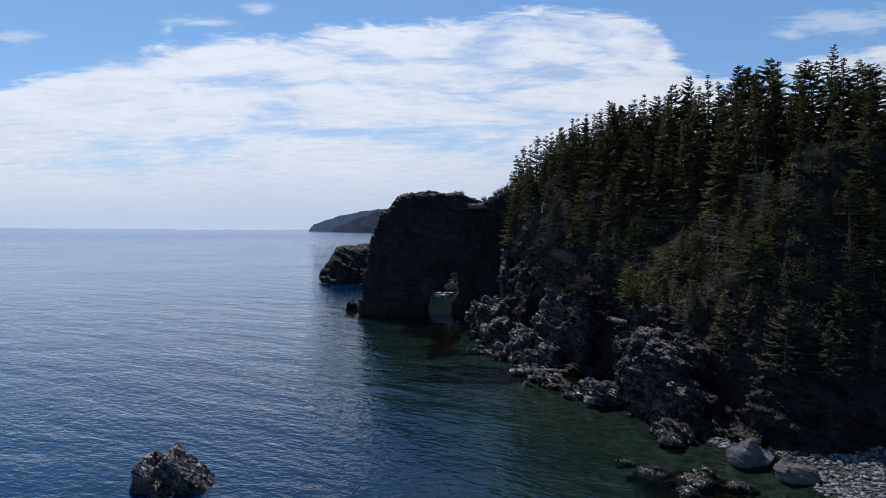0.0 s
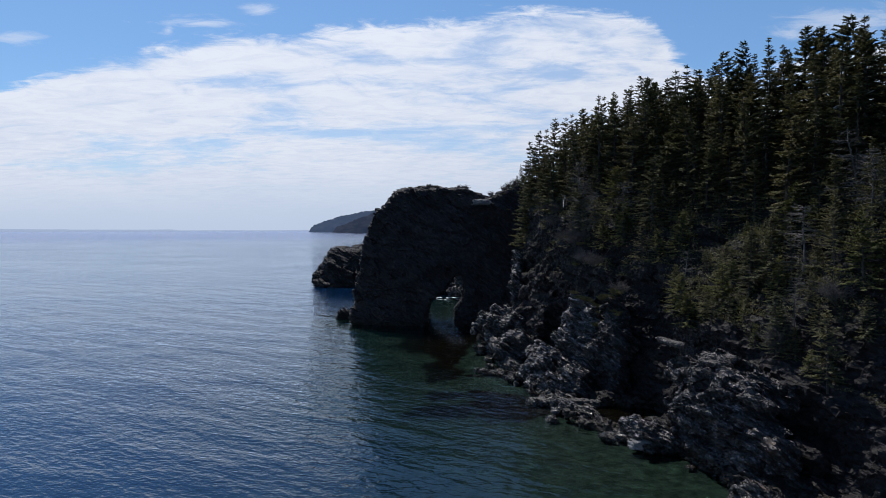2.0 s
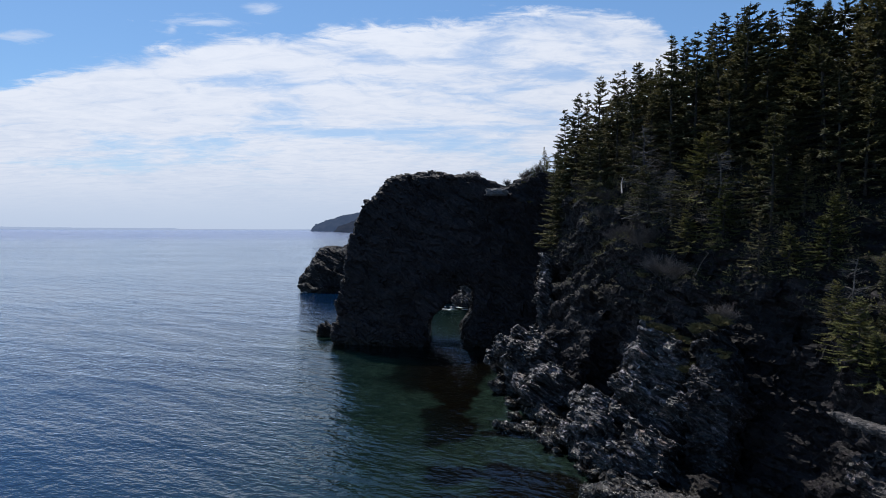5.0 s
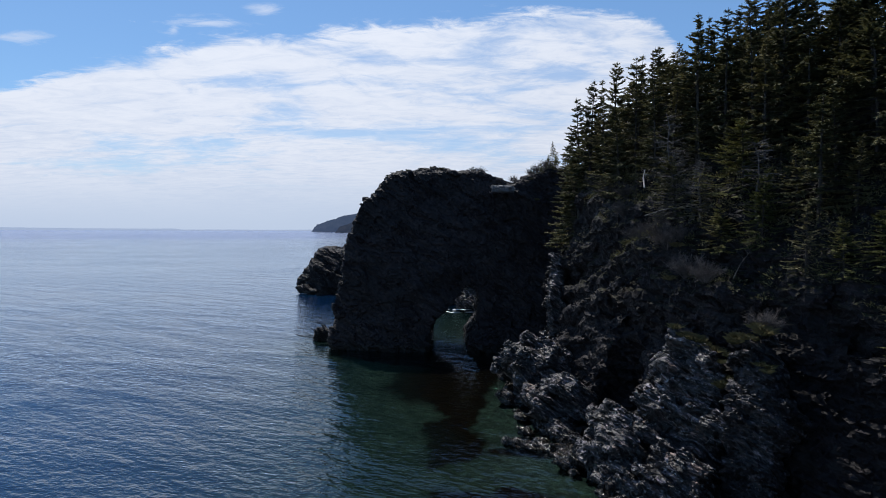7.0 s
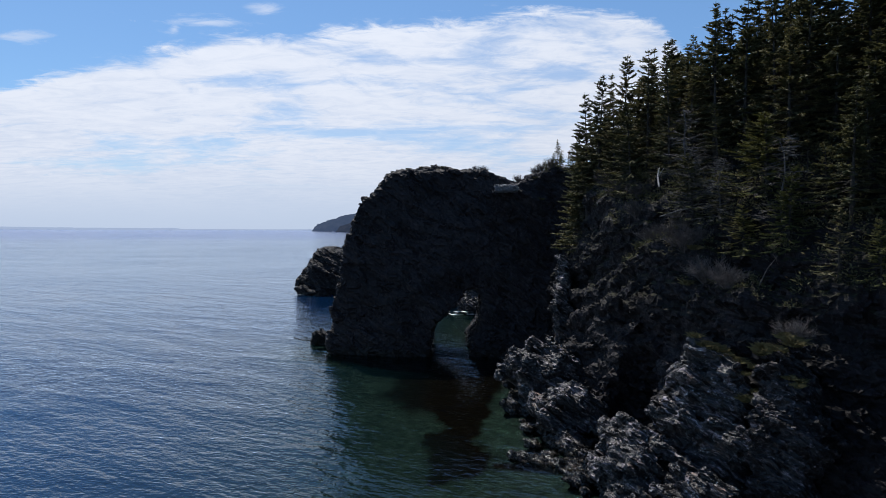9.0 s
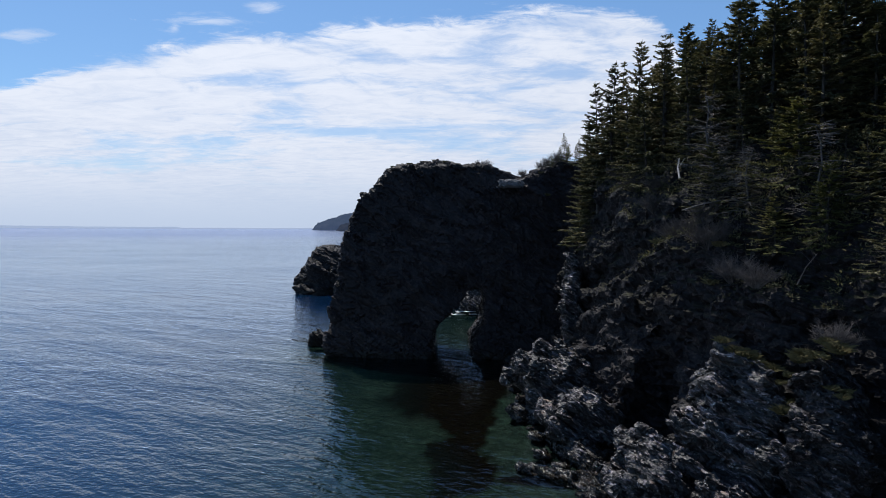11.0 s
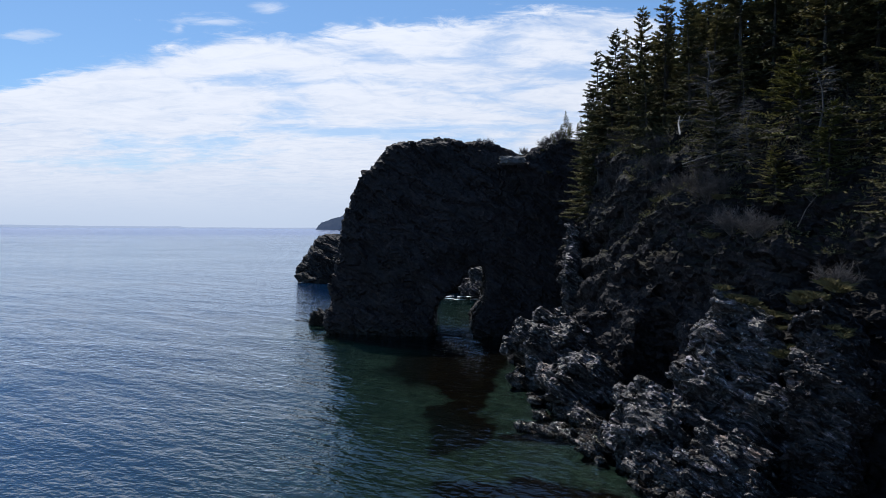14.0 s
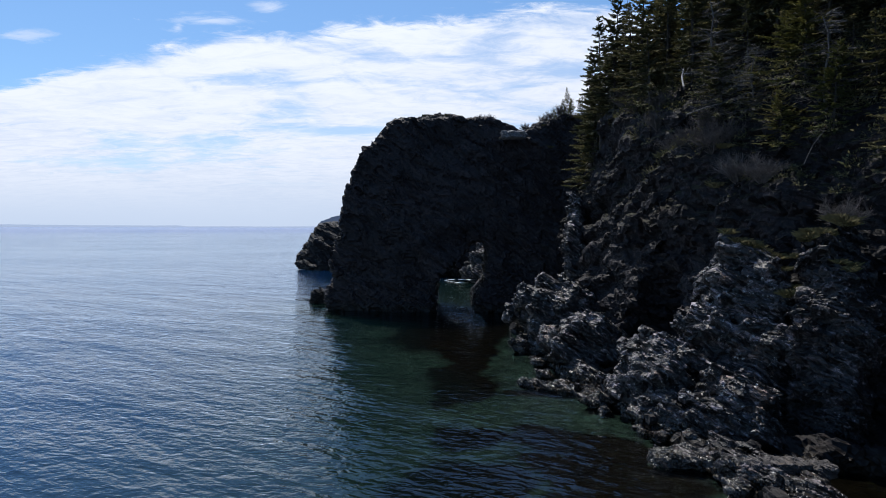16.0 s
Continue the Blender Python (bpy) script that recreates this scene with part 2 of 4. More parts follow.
NEEDLES = needle_material("spruce_needles", (0.055, 0.060, 0.033), (0.108, 0.106, 0.050), (0.145, 0.125, 0.080))
BRIGHT_NEEDLES = needle_material("yellow_green_needles", (0.060, 0.068, 0.022), (0.118, 0.122, 0.040), (0.13, 0.11, 0.05))
BARK = plain_material("bark", (0.030, 0.026, 0.022), (0.06, 0.053, 0.047), 6.0, 0.9, 0.3, 0.2, 0.5)
DEADWOOD = plain_material("weathered_wood", (0.055, 0.05, 0.05), (0.12, 0.112, 0.105), 5.0, 0.85, 0.4, 0.4, 0.3)
PALEWOOD = plain_material("bleached_wood", (0.20, 0.19, 0.18), (0.32, 0.305, 0.29), 5.0, 0.8, 0.2, 0.2, 0.3)
TWIGS = plain_material("dry_twigs", (0.055, 0.047, 0.045), (0.10, 0.088, 0.085), 3.0, 0.85, 0.3, 0.5)
GRASS = plain_material("dry_grass", (0.058, 0.052, 0.019), (0.130, 0.104, 0.044), 1.2, 0.8, 0.3, 0.6)
PEBBLE = plain_material("pebble", (0.07, 0.07, 0.075), (0.16, 0.16, 0.168), 2.0, 0.75, 0.1, 0.8, 0.3)


def seabed_material():
    m, n = material("seabed")
    p = n.add("ShaderNodeNewGeometry").outputs["Position"]
    x, y, z = n.split(p)
    q = n.noise(p, 0.16, 4.0, 0.55, 0.5)
    f = n.noise(p, 1.4, 6.0, 0.65)
    sand = n.mix(n.ramp(f, 0.35, 0.7), (0.021, 0.024, 0.022), (0.064, 0.067, 0.061))
    kelp = n.mix(f, (0.0024, 0.0014, 0.0011), (0.018, 0.0085, 0.0050))
    reef = n.math("MULTIPLY", n.math("SUBTRACT", q, 0.5), 0.8)
    strayed = n.vec("ADD", p, n.vec("SCALE", n.vec("SUBTRACT", n.noise(p, 0.35, 4.0, 0.6, colour=True), (0.5, 0.5, 0.5)), 5.0))
    beds = None
    for cx, cy, rx, ry in ((-1.0, 86, 4.8, 10), (0.2, 77, 2.0, 7), (-0.6, 69.0, 2.4, 4.6), (3.4, 66.3, 1.7, 0.9), (0.3, 60, 1.5, 1.4),
                           (3.3, 59.5, 1.3, 1.2), (5.2, 56, 3.0, 3.6), (-0.5, 55.4, 3.0, 2.0), (13.8, 30, 3.0, 2.2), (12.6, 52.6, 3.2, 3.2), (-9, 96, 5, 3)):
        e = n.vec("LENGTH", n.vec("MULTIPLY", n.vec("SUBTRACT", strayed, (cx, cy, 0)), (1 / rx, 1 / ry, 0)))
        beds = e if beds is None else n.math("MINIMUM", beds, e)
    weedy = n.ramp(n.math("ADD", n.math("SUBTRACT", 1.0, beds), n.math("ADD", reef, n.math("MULTIPLY", n.math("SUBTRACT", f, 0.5), 0.5))), -0.12, 0.12)
    c = n.mix(weedy, sand, kelp)
    n.surface(n.principled(Base_Color=c, Roughness=1.0, Specular_IOR_Level=0.0, Normal=n.bump(f, 0.6, 0.3)))
    return m


def sea_material():
    m, n = material("sea_water")
    g = n.add("ShaderNodeNewGeometry")
    p = g.outputs["Position"]
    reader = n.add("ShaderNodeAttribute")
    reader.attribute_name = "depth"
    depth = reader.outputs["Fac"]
    swell = n.noise(n.mapped(n.mapped(p, rot=(0, 0, 32)), scale=(0.35, 1.0, 1.0)), 0.22, 2.0, 0.5, 0.4)
    ripple = n.noise(n.mapped(n.mapped(p, rot=(0, 0, 26)), scale=(0.55, 1.0, 1.0)), 1.9, 2.0, 0.5, 0.4)
    fine = n.noise(n.mapped(n.mapped(p, rot=(0, 0, 8)), scale=(0.65, 1.0, 1.0)), 4.6, 2.0, 0.5, 0.3)
    patch = n.ramp(n.noise(n.mapped(p, scale=(0.4, 1.0, 1.0)), 0.03, 3.0, 0.5), 0.35, 0.65, 0.6, 1.0)
    near = n.math("ADD", n.math("MULTIPLY", ripple, 0.36), n.math("MULTIPLY", fine, 0.11))
    group = n.noise(n.mapped(n.mapped(p, rot=(0, 0, 34)), scale=(0.40, 1.0, 1.0)), 0.75, 2.0, 0.5, 0.5)
    near = n.math("ADD", near, n.math("MULTIPLY", group, 0.42))
    h = n.math("ADD", n.math("MULTIPLY", swell, 1.0), n.math("MULTIPLY", near, patch))
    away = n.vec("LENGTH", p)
    normal = n.bump(h, 1.0, WAVE)
    # Light scattered back by deep water, put in as diffuse colour by depth
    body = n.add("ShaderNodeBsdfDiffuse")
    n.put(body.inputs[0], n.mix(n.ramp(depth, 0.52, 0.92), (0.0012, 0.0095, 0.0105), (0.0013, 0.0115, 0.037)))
    clear = n.add("ShaderNodeBsdfRefraction")
    clear.inputs["IOR"].default_value = 1.33
    clear.inputs["Roughness"].default_value = 0.02
    n.put(clear.inputs["Color"], (0.20, 0.36, 0.31))
    n.put(clear.inputs["Normal"], normal)
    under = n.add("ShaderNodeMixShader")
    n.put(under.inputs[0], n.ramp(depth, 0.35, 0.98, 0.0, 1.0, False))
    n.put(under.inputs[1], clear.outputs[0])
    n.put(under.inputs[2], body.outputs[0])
    gloss = n.add("ShaderNodeBsdfGlossy")
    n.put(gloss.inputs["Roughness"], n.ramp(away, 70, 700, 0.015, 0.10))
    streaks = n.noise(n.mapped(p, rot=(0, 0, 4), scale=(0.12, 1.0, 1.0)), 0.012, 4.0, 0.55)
    # Far reflection dimmed in the gloss colour for a horizon line, not by wind
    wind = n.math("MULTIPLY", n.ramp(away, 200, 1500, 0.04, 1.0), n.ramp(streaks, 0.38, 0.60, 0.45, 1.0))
    # Near tint bluer than neutral, for the blue of the reflected sky
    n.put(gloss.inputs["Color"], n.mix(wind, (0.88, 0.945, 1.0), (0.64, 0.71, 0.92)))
    n.put(gloss.inputs["Normal"], normal)
    fres = n.add("ShaderNodeFresnel")
    fres.inputs["IOR"].default_value = 1.42
    n.put(fres.inputs["Normal"], normal)
    top = n.add("ShaderNodeMixShader")
    n.put(top.inputs[0], fres.outputs[0])
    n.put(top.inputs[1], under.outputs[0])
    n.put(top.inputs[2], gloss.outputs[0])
    n.surface(top.outputs[0])
    return m


BEACH = rock_material("beach_stone", (0.036, 0.036, 0.040), (0.11, 0.11, 0.118))
WAVE = 0.32
SEA, SEABED = sea_material(), seabed_material()


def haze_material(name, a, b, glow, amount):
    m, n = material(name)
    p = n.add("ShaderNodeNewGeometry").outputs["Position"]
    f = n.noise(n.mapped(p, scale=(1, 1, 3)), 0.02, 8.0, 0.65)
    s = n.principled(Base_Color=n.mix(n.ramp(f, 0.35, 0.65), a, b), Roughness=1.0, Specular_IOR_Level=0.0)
    # Haze put in as an even glow mixed over the surface colour
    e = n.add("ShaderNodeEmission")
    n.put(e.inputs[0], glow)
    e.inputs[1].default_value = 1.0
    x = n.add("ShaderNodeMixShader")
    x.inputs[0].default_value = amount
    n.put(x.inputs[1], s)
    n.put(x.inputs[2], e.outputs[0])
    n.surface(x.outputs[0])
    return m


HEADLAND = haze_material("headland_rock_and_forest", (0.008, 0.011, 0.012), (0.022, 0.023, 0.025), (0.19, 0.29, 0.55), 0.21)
NEAR_HEADLAND = haze_material("hazy_near_headland_rock_and_forest", (0.006, 0.008, 0.008), (0.020, 0.020, 0.020), (0.14, 0.21, 0.42), 0.13)
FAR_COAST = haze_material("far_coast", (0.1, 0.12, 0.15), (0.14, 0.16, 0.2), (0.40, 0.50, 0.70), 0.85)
FOAM = plain_material("foam", (0.6, 0.62, 0.64), (0.8, 0.8, 0.8), 2.0, 0.6, 0.0, 0.2)


# ---- noise and rock building ----
def lattice(ix, iy, iz, seed):
    h = (ix.astype(np.uint32) * np.uint32(374761393) + iy.astype(np.uint32) * np.uint32(668265263)
         + iz.astype(np.uint32) * np.uint32(2147483647) + np.uint32(seed * 974711 & 0xFFFFFFFF))
    h = (h ^ (h >> np.uint32(13))) * np.uint32(1274126177)
    h = (h ^ (h >> np.uint32(15))) * np.uint32(2246822519)
    return ((h ^ (h >> np.uint32(16))) & np.uint32(0xFFFFFF)).astype(np.float32) / np.float32(0xFFFFFF)


def value_noise(x, y, z, seed=0):
    """Smooth noise from -1 to 1."""
    fx, fy, fz = np.floor(x), np.floor(y), np.floor(z)
    ix, iy, iz = fx.astype(np.int64), fy.astype(np.int64), fz.astype(np.int64)
    u, v, w = x - fx, y - fy, z - fz
    u, v, w = u * u * (3 - 2 * u), v * v * (3 - 2 * v), w * w * (3 - 2 * w)
    total = 0
    for a in (0, 1):
        for b in (0, 1):
            for c in (0, 1):
                total = total + lattice(ix + a, iy + b, iz + c, seed) * (u if a else 1 - u) * (v if b else 1 - v) * (w if c else 1 - w)
    return 2 * total - 1


def fbm(x, y, z, octaves, seed=0, gain=0.5):
    total, amp, s = 0, 1.0, 1.0
    for k in range(octaves):
        total = total + amp * value_noise(x * s + 7.3 * k, y * s - 3.1 * k, z * s + 1.7 * k, seed + k)
        amp, s = amp * gain, s * 2.03
    return total


BEDS = np.array(Euler([radians(a) for a in DIP]).to_matrix())


def bedded(x, y, z):
    """Coordinates along and across the rock's beds."""
    return tuple(BEDS[i, 0] * x + BEDS[i, 1] * y + BEDS[i, 2] * z for i in range(3))


def blocks(x, y, z, seed):
    """A random value for each cell of a broken lattice: the faces of split rock."""
    fx, fy, fz = np.floor(x).astype(np.int64), np.floor(y).astype(np.int64), np.floor(z).astype(np.int64)
    best, value = np.full(x.shape, 9e9, np.float32), np.zeros(x.shape, np.float32)
    for a in (-1, 0, 1):
        for b in (-1, 0, 1):
            for c in (-1, 0, 1):
                i, j, k = fx + a, fy + b, fz + c
                d = (i + lattice(i, j, k, seed) - x) ** 2 + (j + lattice(i, j, k, seed + 1) - y) ** 2 + (k + lattice(i, j, k, seed + 2) - z) ** 2
                near = d < best
                best = np.where(near, d, best)
                value = np.where(near, lattice(i, j, k, seed + 3), value)
    return 2 * value - 1


def skin(field, low, high, cell):
    """The surface where field(x, y, z) is zero (inside: positive), as vertices and four-sided faces."""
    axes = [np.arange(a, b + cell, cell, dtype=np.float32) for a, b in zip(low, high)]
    X, Y, Z = np.meshgrid(*axes, indexing="ij")
    F = field(X, Y, Z).astype(np.float32)
    for ax in range(3):                     # closed at the sides
        for end in (0, -1):
            cut = [slice(None)] * 3
            cut[ax] = end
            F[tuple(cut)] = -0.2
    S = F > 0
    shape = tuple(k - 1 for k in F.shape)
    acc, cnt = np.zeros((*shape, 3), np.float32), np.zeros(shape, np.int16)
    for ax in range(3):
        o1, o2 = [k for k in range(3) if k != ax]
        a, b = [slice(None)] * 3, [slice(None)] * 3
        a[ax], b[ax] = slice(None, -1), slice(1, None)
        f0, f1 = F[tuple(a)], F[tuple(b)]
        cross = (f0 > 0) != (f1 > 0)
        t = np.where(cross, f0 / np.where(cross, f0 - f1, 1), 0)
        for i in (0, 1):
            for j in (0, 1):
                cut = [slice(None)] * 3
                cut[o1] = slice(None, -1) if i == 0 else slice(1, None)
                cut[o2] = slice(None, -1) if j == 0 else slice(1, None)
                c = cross[tuple(cut)]
                cnt += c
                acc[..., ax] += t[tuple(cut)]
                acc[..., o1] += c * i
                acc[..., o2] += c * j
    used = cnt > 0
    index = np.full(shape, -1, np.int64)
    index[used] = np.arange(used.sum())
    cells = np.argwhere(used)
    verts = (acc[used] / cnt[used][:, None] + cells) * cell + np.array(low)
    faces = []
    for ax in range(3):
        o1, o2 = (ax + 1) % 3, (ax + 2) % 3
        a, b = [slice(None)] * 3, [slice(None)] * 3
        a[ax], b[ax] = slice(None, -1), slice(1, None)
        s0, s1 = S[tuple(a)], S[tuple(b)]
        for flip in (False, True):
            e = np.argwhere((s0 & ~s1) if not flip else (~s0 & s1))
            e = e[(e[:, o1] > 0) & (e[:, o2] > 0) & (e[:, o1] < shape[o1]) & (e[:, o2] < shape[o2])]
            ring = []
            for i, j in ((-1, -1), (0, -1), (0, 0), (-1, 0)):
                k = e.copy()
                k[:, o1] += i
                k[:, o2] += j
                ring.append(index[k[:, 0], k[:, 1], k[:, 2]])
            q = np.stack(ring[::-1] if flip else ring, 1)
            faces.append(q)
    return verts, np.concatenate(faces)


def whole(verts, faces):
    """The largest connected piece alone, so that nothing hangs loose."""
    mark = np.arange(len(verts))
    a = faces.ravel()
    b = np.roll(faces, 1, axis=1).ravel()
    while True:
        low = np.minimum(mark[a], mark[b])
        then = mark.copy()
        np.minimum.at(then, a, low)
        np.minimum.at(then, b, low)
        then = then[then]
        if (then == mark).all():
            break
        mark = then
    main = np.bincount(mark).argmax()
    faces = faces[mark[faces[:, 0]] == main]
    own, inverse = np.unique(faces, return_inverse=True)
    return verts[own], inverse.reshape(-1, 4)


def mesh_of(name, verts, faces):
    me = bpy.data.meshes.new(name)
    me.vertices.add(len(verts))
    me.vertices.foreach_set("co", np.asarray(verts, np.float32).ravel())
    k = faces.shape[1]
    me.loops.add(faces.size)
    me.loops.foreach_set("vertex_index", faces.astype(np.int32).ravel())
    me.polygons.add(len(faces))
    me.polygons.foreach_set("loop_start", np.arange(len(faces), dtype=np.int32) * k)
    me.update(calc_edges=True)
    me.validate()
    return me


def refined(verts, faces):
    """Each four-sided face split in four, its new points eased towards their neighbours."""
    k = len(verts)
    pairs = np.concatenate([np.stack([faces[:, i], faces[:, (i + 1) % 4]], 1) for i in range(4)])
    pairs.sort(axis=1)
    keys, where = np.unique(pairs[:, 0] * k + pairs[:, 1], return_inverse=True)
    ends = np.stack([keys // k, keys % k], 1)
    middle = verts[faces].mean(1)
    halves = verts[ends].mean(1)
    count = np.bincount(faces.ravel(), minlength=k)[:, None]
    pull = np.stack([np.bincount(faces.ravel(), weights=np.repeat(middle[:, a], 4), minlength=k) for a in range(3)], 1) / np.maximum(count, 1)
    where = where.reshape(4, -1) + k
    centre = np.arange(len(faces)) + k + len(keys)
    new_faces = np.concatenate([np.stack([faces[:, i], where[i], centre, where[(i + 3) % 4]], 1) for i in range(4)])
    return np.concatenate([0.7 * verts + 0.3 * pull, halves, middle]), new_faces


def roughen(me, size, seed, amount=1.0):
    """Split faces, bed ledges and grain on a rock's surface. size: metres of the largest blocks."""
    k = len(me.vertices)
    co, no = np.empty(k * 3, np.float32), np.empty(k * 3, np.float32)
    me.vertices.foreach_get("co", co)
    me.vertex_normals.foreach_get("vector", no)
    co, no = co.reshape(-1, 3), no.reshape(-1, 3)
    x, y, z = co.T
    wx = x + 0.3 * size * value_noise(x / size, y / size, z / size, seed + 40)
    wz = z + 0.3 * size * value_noise(x / size, y / size, z / size, seed + 41)
    bx, by, bz = bedded(wx, y, wz)
    d = 0.15 * size * blocks(bx / size * 0.5, by / size * 0.5, bz / size * 1.6, seed)
    d = d + 0.09 * size * blocks(bx / size * 1.1, by / size * 1.1, bz / size * 4.5, seed + 9)
    d = d + 0.035 * size * blocks(bx / size * 2.8, by / size * 2.8, bz / size * 8.0, seed + 19)
    d = d + 0.06 * size * fbm(bx / size * 1.5, by / size * 1.5, bz / size * 6, 3, seed + 5)
    me.vertices.foreach_set("co", (co + amount * no * d[:, None]).astype(np.float32).ravel())
    me.update()


def rock(name, field, low, high, cell, mat, size, seed, levels=1, amount=1.0):
    verts, faces = whole(*skin(field, low, high, cell))
    for _ in range(levels):
        verts, faces = refined(verts, faces)
    me = mesh_of(name, verts, faces)
    roughen(me, size, seed, amount)
    me.shade_flat()
    me.materials.append(mat)
    return new(name, me)


def lump(centre, radii, yaw=0.0, power=2.6, rough=0.22, seed=0, pieces=26, core=0.84, thin=0.24):
    """The field of one rock mass: a core with split, bed-wise blocks standing out of it."""
    c, s = math.cos(radians(yaw)), math.sin(radians(yaw))
    small = min(radii)
    rng = random.Random(seed)
    stack = []
    for _ in range(pieces):
        w = Vector((rng.gauss(0, 1), rng.gauss(0, 1), abs(rng.gauss(0.2, 1)))).normalized() * rng.uniform(0.45, 0.92)
        a, b = w.x * radii[0], w.y * radii[1]
        at = (centre[0] + c * a - s * b, centre[1] + s * a + c * b, centre[2] + w.z * radii[2])
        half = (small * rng.uniform(.3, .85), small * rng.uniform(.3, .8), small * thin * rng.uniform(.4, 1.2))
        turn = np.array((Euler([rng.gauss(0, .09), rng.gauss(0, .09), rng.uniform(-.5, .5)]).to_matrix() @ Matrix(BEDS.tolist())))
        stack.append((at, half, turn))

    def field(x, y, z):
        u, v, w = x - centre[0], y - centre[1], z - centre[2]
        a, b = c * u + s * v, c * v - s * u
        r = (np.abs(a / radii[0]) ** power + np.abs(b / radii[1]) ** power + np.abs(w / radii[2]) ** power) ** (1 / power)
        bx, by, bz = bedded(x, y, z)
        g = fbm(bx * 0.9 / small, by * 0.9 / small, bz * 2.4 / small, 3, seed)
        f = (core - r + rough * g) * small
        for at, half, turn in stack:
            px, py, pz = x - at[0], y - at[1], z - at[2]
            q = [np.abs(turn[i, 0] * px + turn[i, 1] * py + turn[i, 2] * pz) - half[i] for i in range(3)]
            f = np.maximum(f, -np.maximum(np.maximum(q[0], q[1]), q[2]) + 0.10 * small * g)
        return f
    return field


def parted(ob, name, names, borders, way=(1, 0, 0)):
    """The mesh of ob cut across the given way at the borders into parts of one thing."""
    thing = new(name)
    me = ob.data
    k, m = len(me.vertices), len(me.polygons)
    co, quads, mid = np.empty(k * 3), np.empty(len(me.loops), np.int32), np.empty(m * 3)
    me.vertices.foreach_get("co", co)
    me.loops.foreach_get("vertex_index", quads)
    me.polygons.foreach_get("center", mid)
    co, quads, mid = co.reshape(-1, 3), quads.reshape(-1, 4), mid.reshape(-1, 3)
    where = np.searchsorted(borders, mid @ np.array(way) + 0.4 * value_noise(mid[:, 0], mid[:, 1], mid[:, 2], 4))
    for i, title in enumerate(names):
        q = quads[where == i]
        if not len(q):
            continue
        own, inverse = np.unique(q, return_inverse=True)
        piece = mesh_of(title, co[own], inverse.reshape(-1, 4))
        piece.shade_flat()
        piece.materials.append(me.materials[0])
        new(title, piece).parent = thing
    bpy.data.objects.remove(ob)
    return thing


def outcrop(name, label, centre, radii, seed, yaw=0.0, mat=None, cell=None, size=None, category="rock", group="", amount=1.0, **more):
    c, s = abs(math.cos(radians(yaw))), abs(math.sin(radians(yaw)))
    spare = min(radii) * 0.9
    rx, ry = c * radii[0] + s * radii[1] + spare, s * radii[0] + c * radii[1] + spare
    cell = cell or max(0.11, min(radii) / 12)
    low = [centre[0] - rx, centre[1] - ry, max(centre[2] - radii[2] * 1.35, -1.4)]
    high = [centre[0] + rx, centre[1] + ry, centre[2] + radii[2] + spare]
    ob = rock(name, lump(centre, radii, yaw, seed=seed, **more), low, high, cell, mat or SUNLIT_SHORE, size or min(radii) * 0.6, seed, amount=amount)
    if min(radii) > 0.95 and radii[2] > 2.0:            # the large ones part along their beds
        across = BEDS[2]
        level = float(across @ np.array(centre))
        reach = 0.4 * sum(abs(across[i]) * radii[i] for i in range(3))
        ob = parted(ob, name, ("rock_bed",) * 4, [level - reach, level, level + reach], across)
    return tagged(ob, label, category, group)


# ---- the land's plan ----
SHORE_Y = [-30, 20, 29, 33, 36.5, 41, 44, 47, 50, 54, 58, 62, 70, 77, 85, 97, 112]
SHORE_X = [23, 21.8, 20.2, 20.0, 17.4, 15.5, 14.5, 12.5, 9.5, 8.4, 8.2, 7.4, 6.4, 5.3, 4.5, 5, 9]
FOOT_Y = [34, 40, 45, 50, 53, 57, 60, 62, 66, 70, 76, 82, 88, 95, 112]
FOOT_X = [21, 18.8, 16.9, 15.9, 16.4, 14.0, 13.0, 11.8, 10.2, 8.9, 7.8, 7.6, 8.2, 9.6, 13]
RIM_Y = [34, 40, 45, 50, 55, 60, 66, 72, 80, 90, 96, 112]
RIM_Z = [4.5, 5.5, 7.5, 8.7, 10.9, 12.6, 14.8, 15.8, 16.5, 17.5, 18.0, 16.0]


def inland(x, y):
    """Metres behind the foot of the cliff, which turns away from the sea at the beach."""
    side = (x - np.interp(y, FOOT_Y, FOOT_X)) * 0.93
    front = (y - np.interp(x, [19, 24], [35.9, 33.2])) * 0.97
    return np.minimum(side, front)


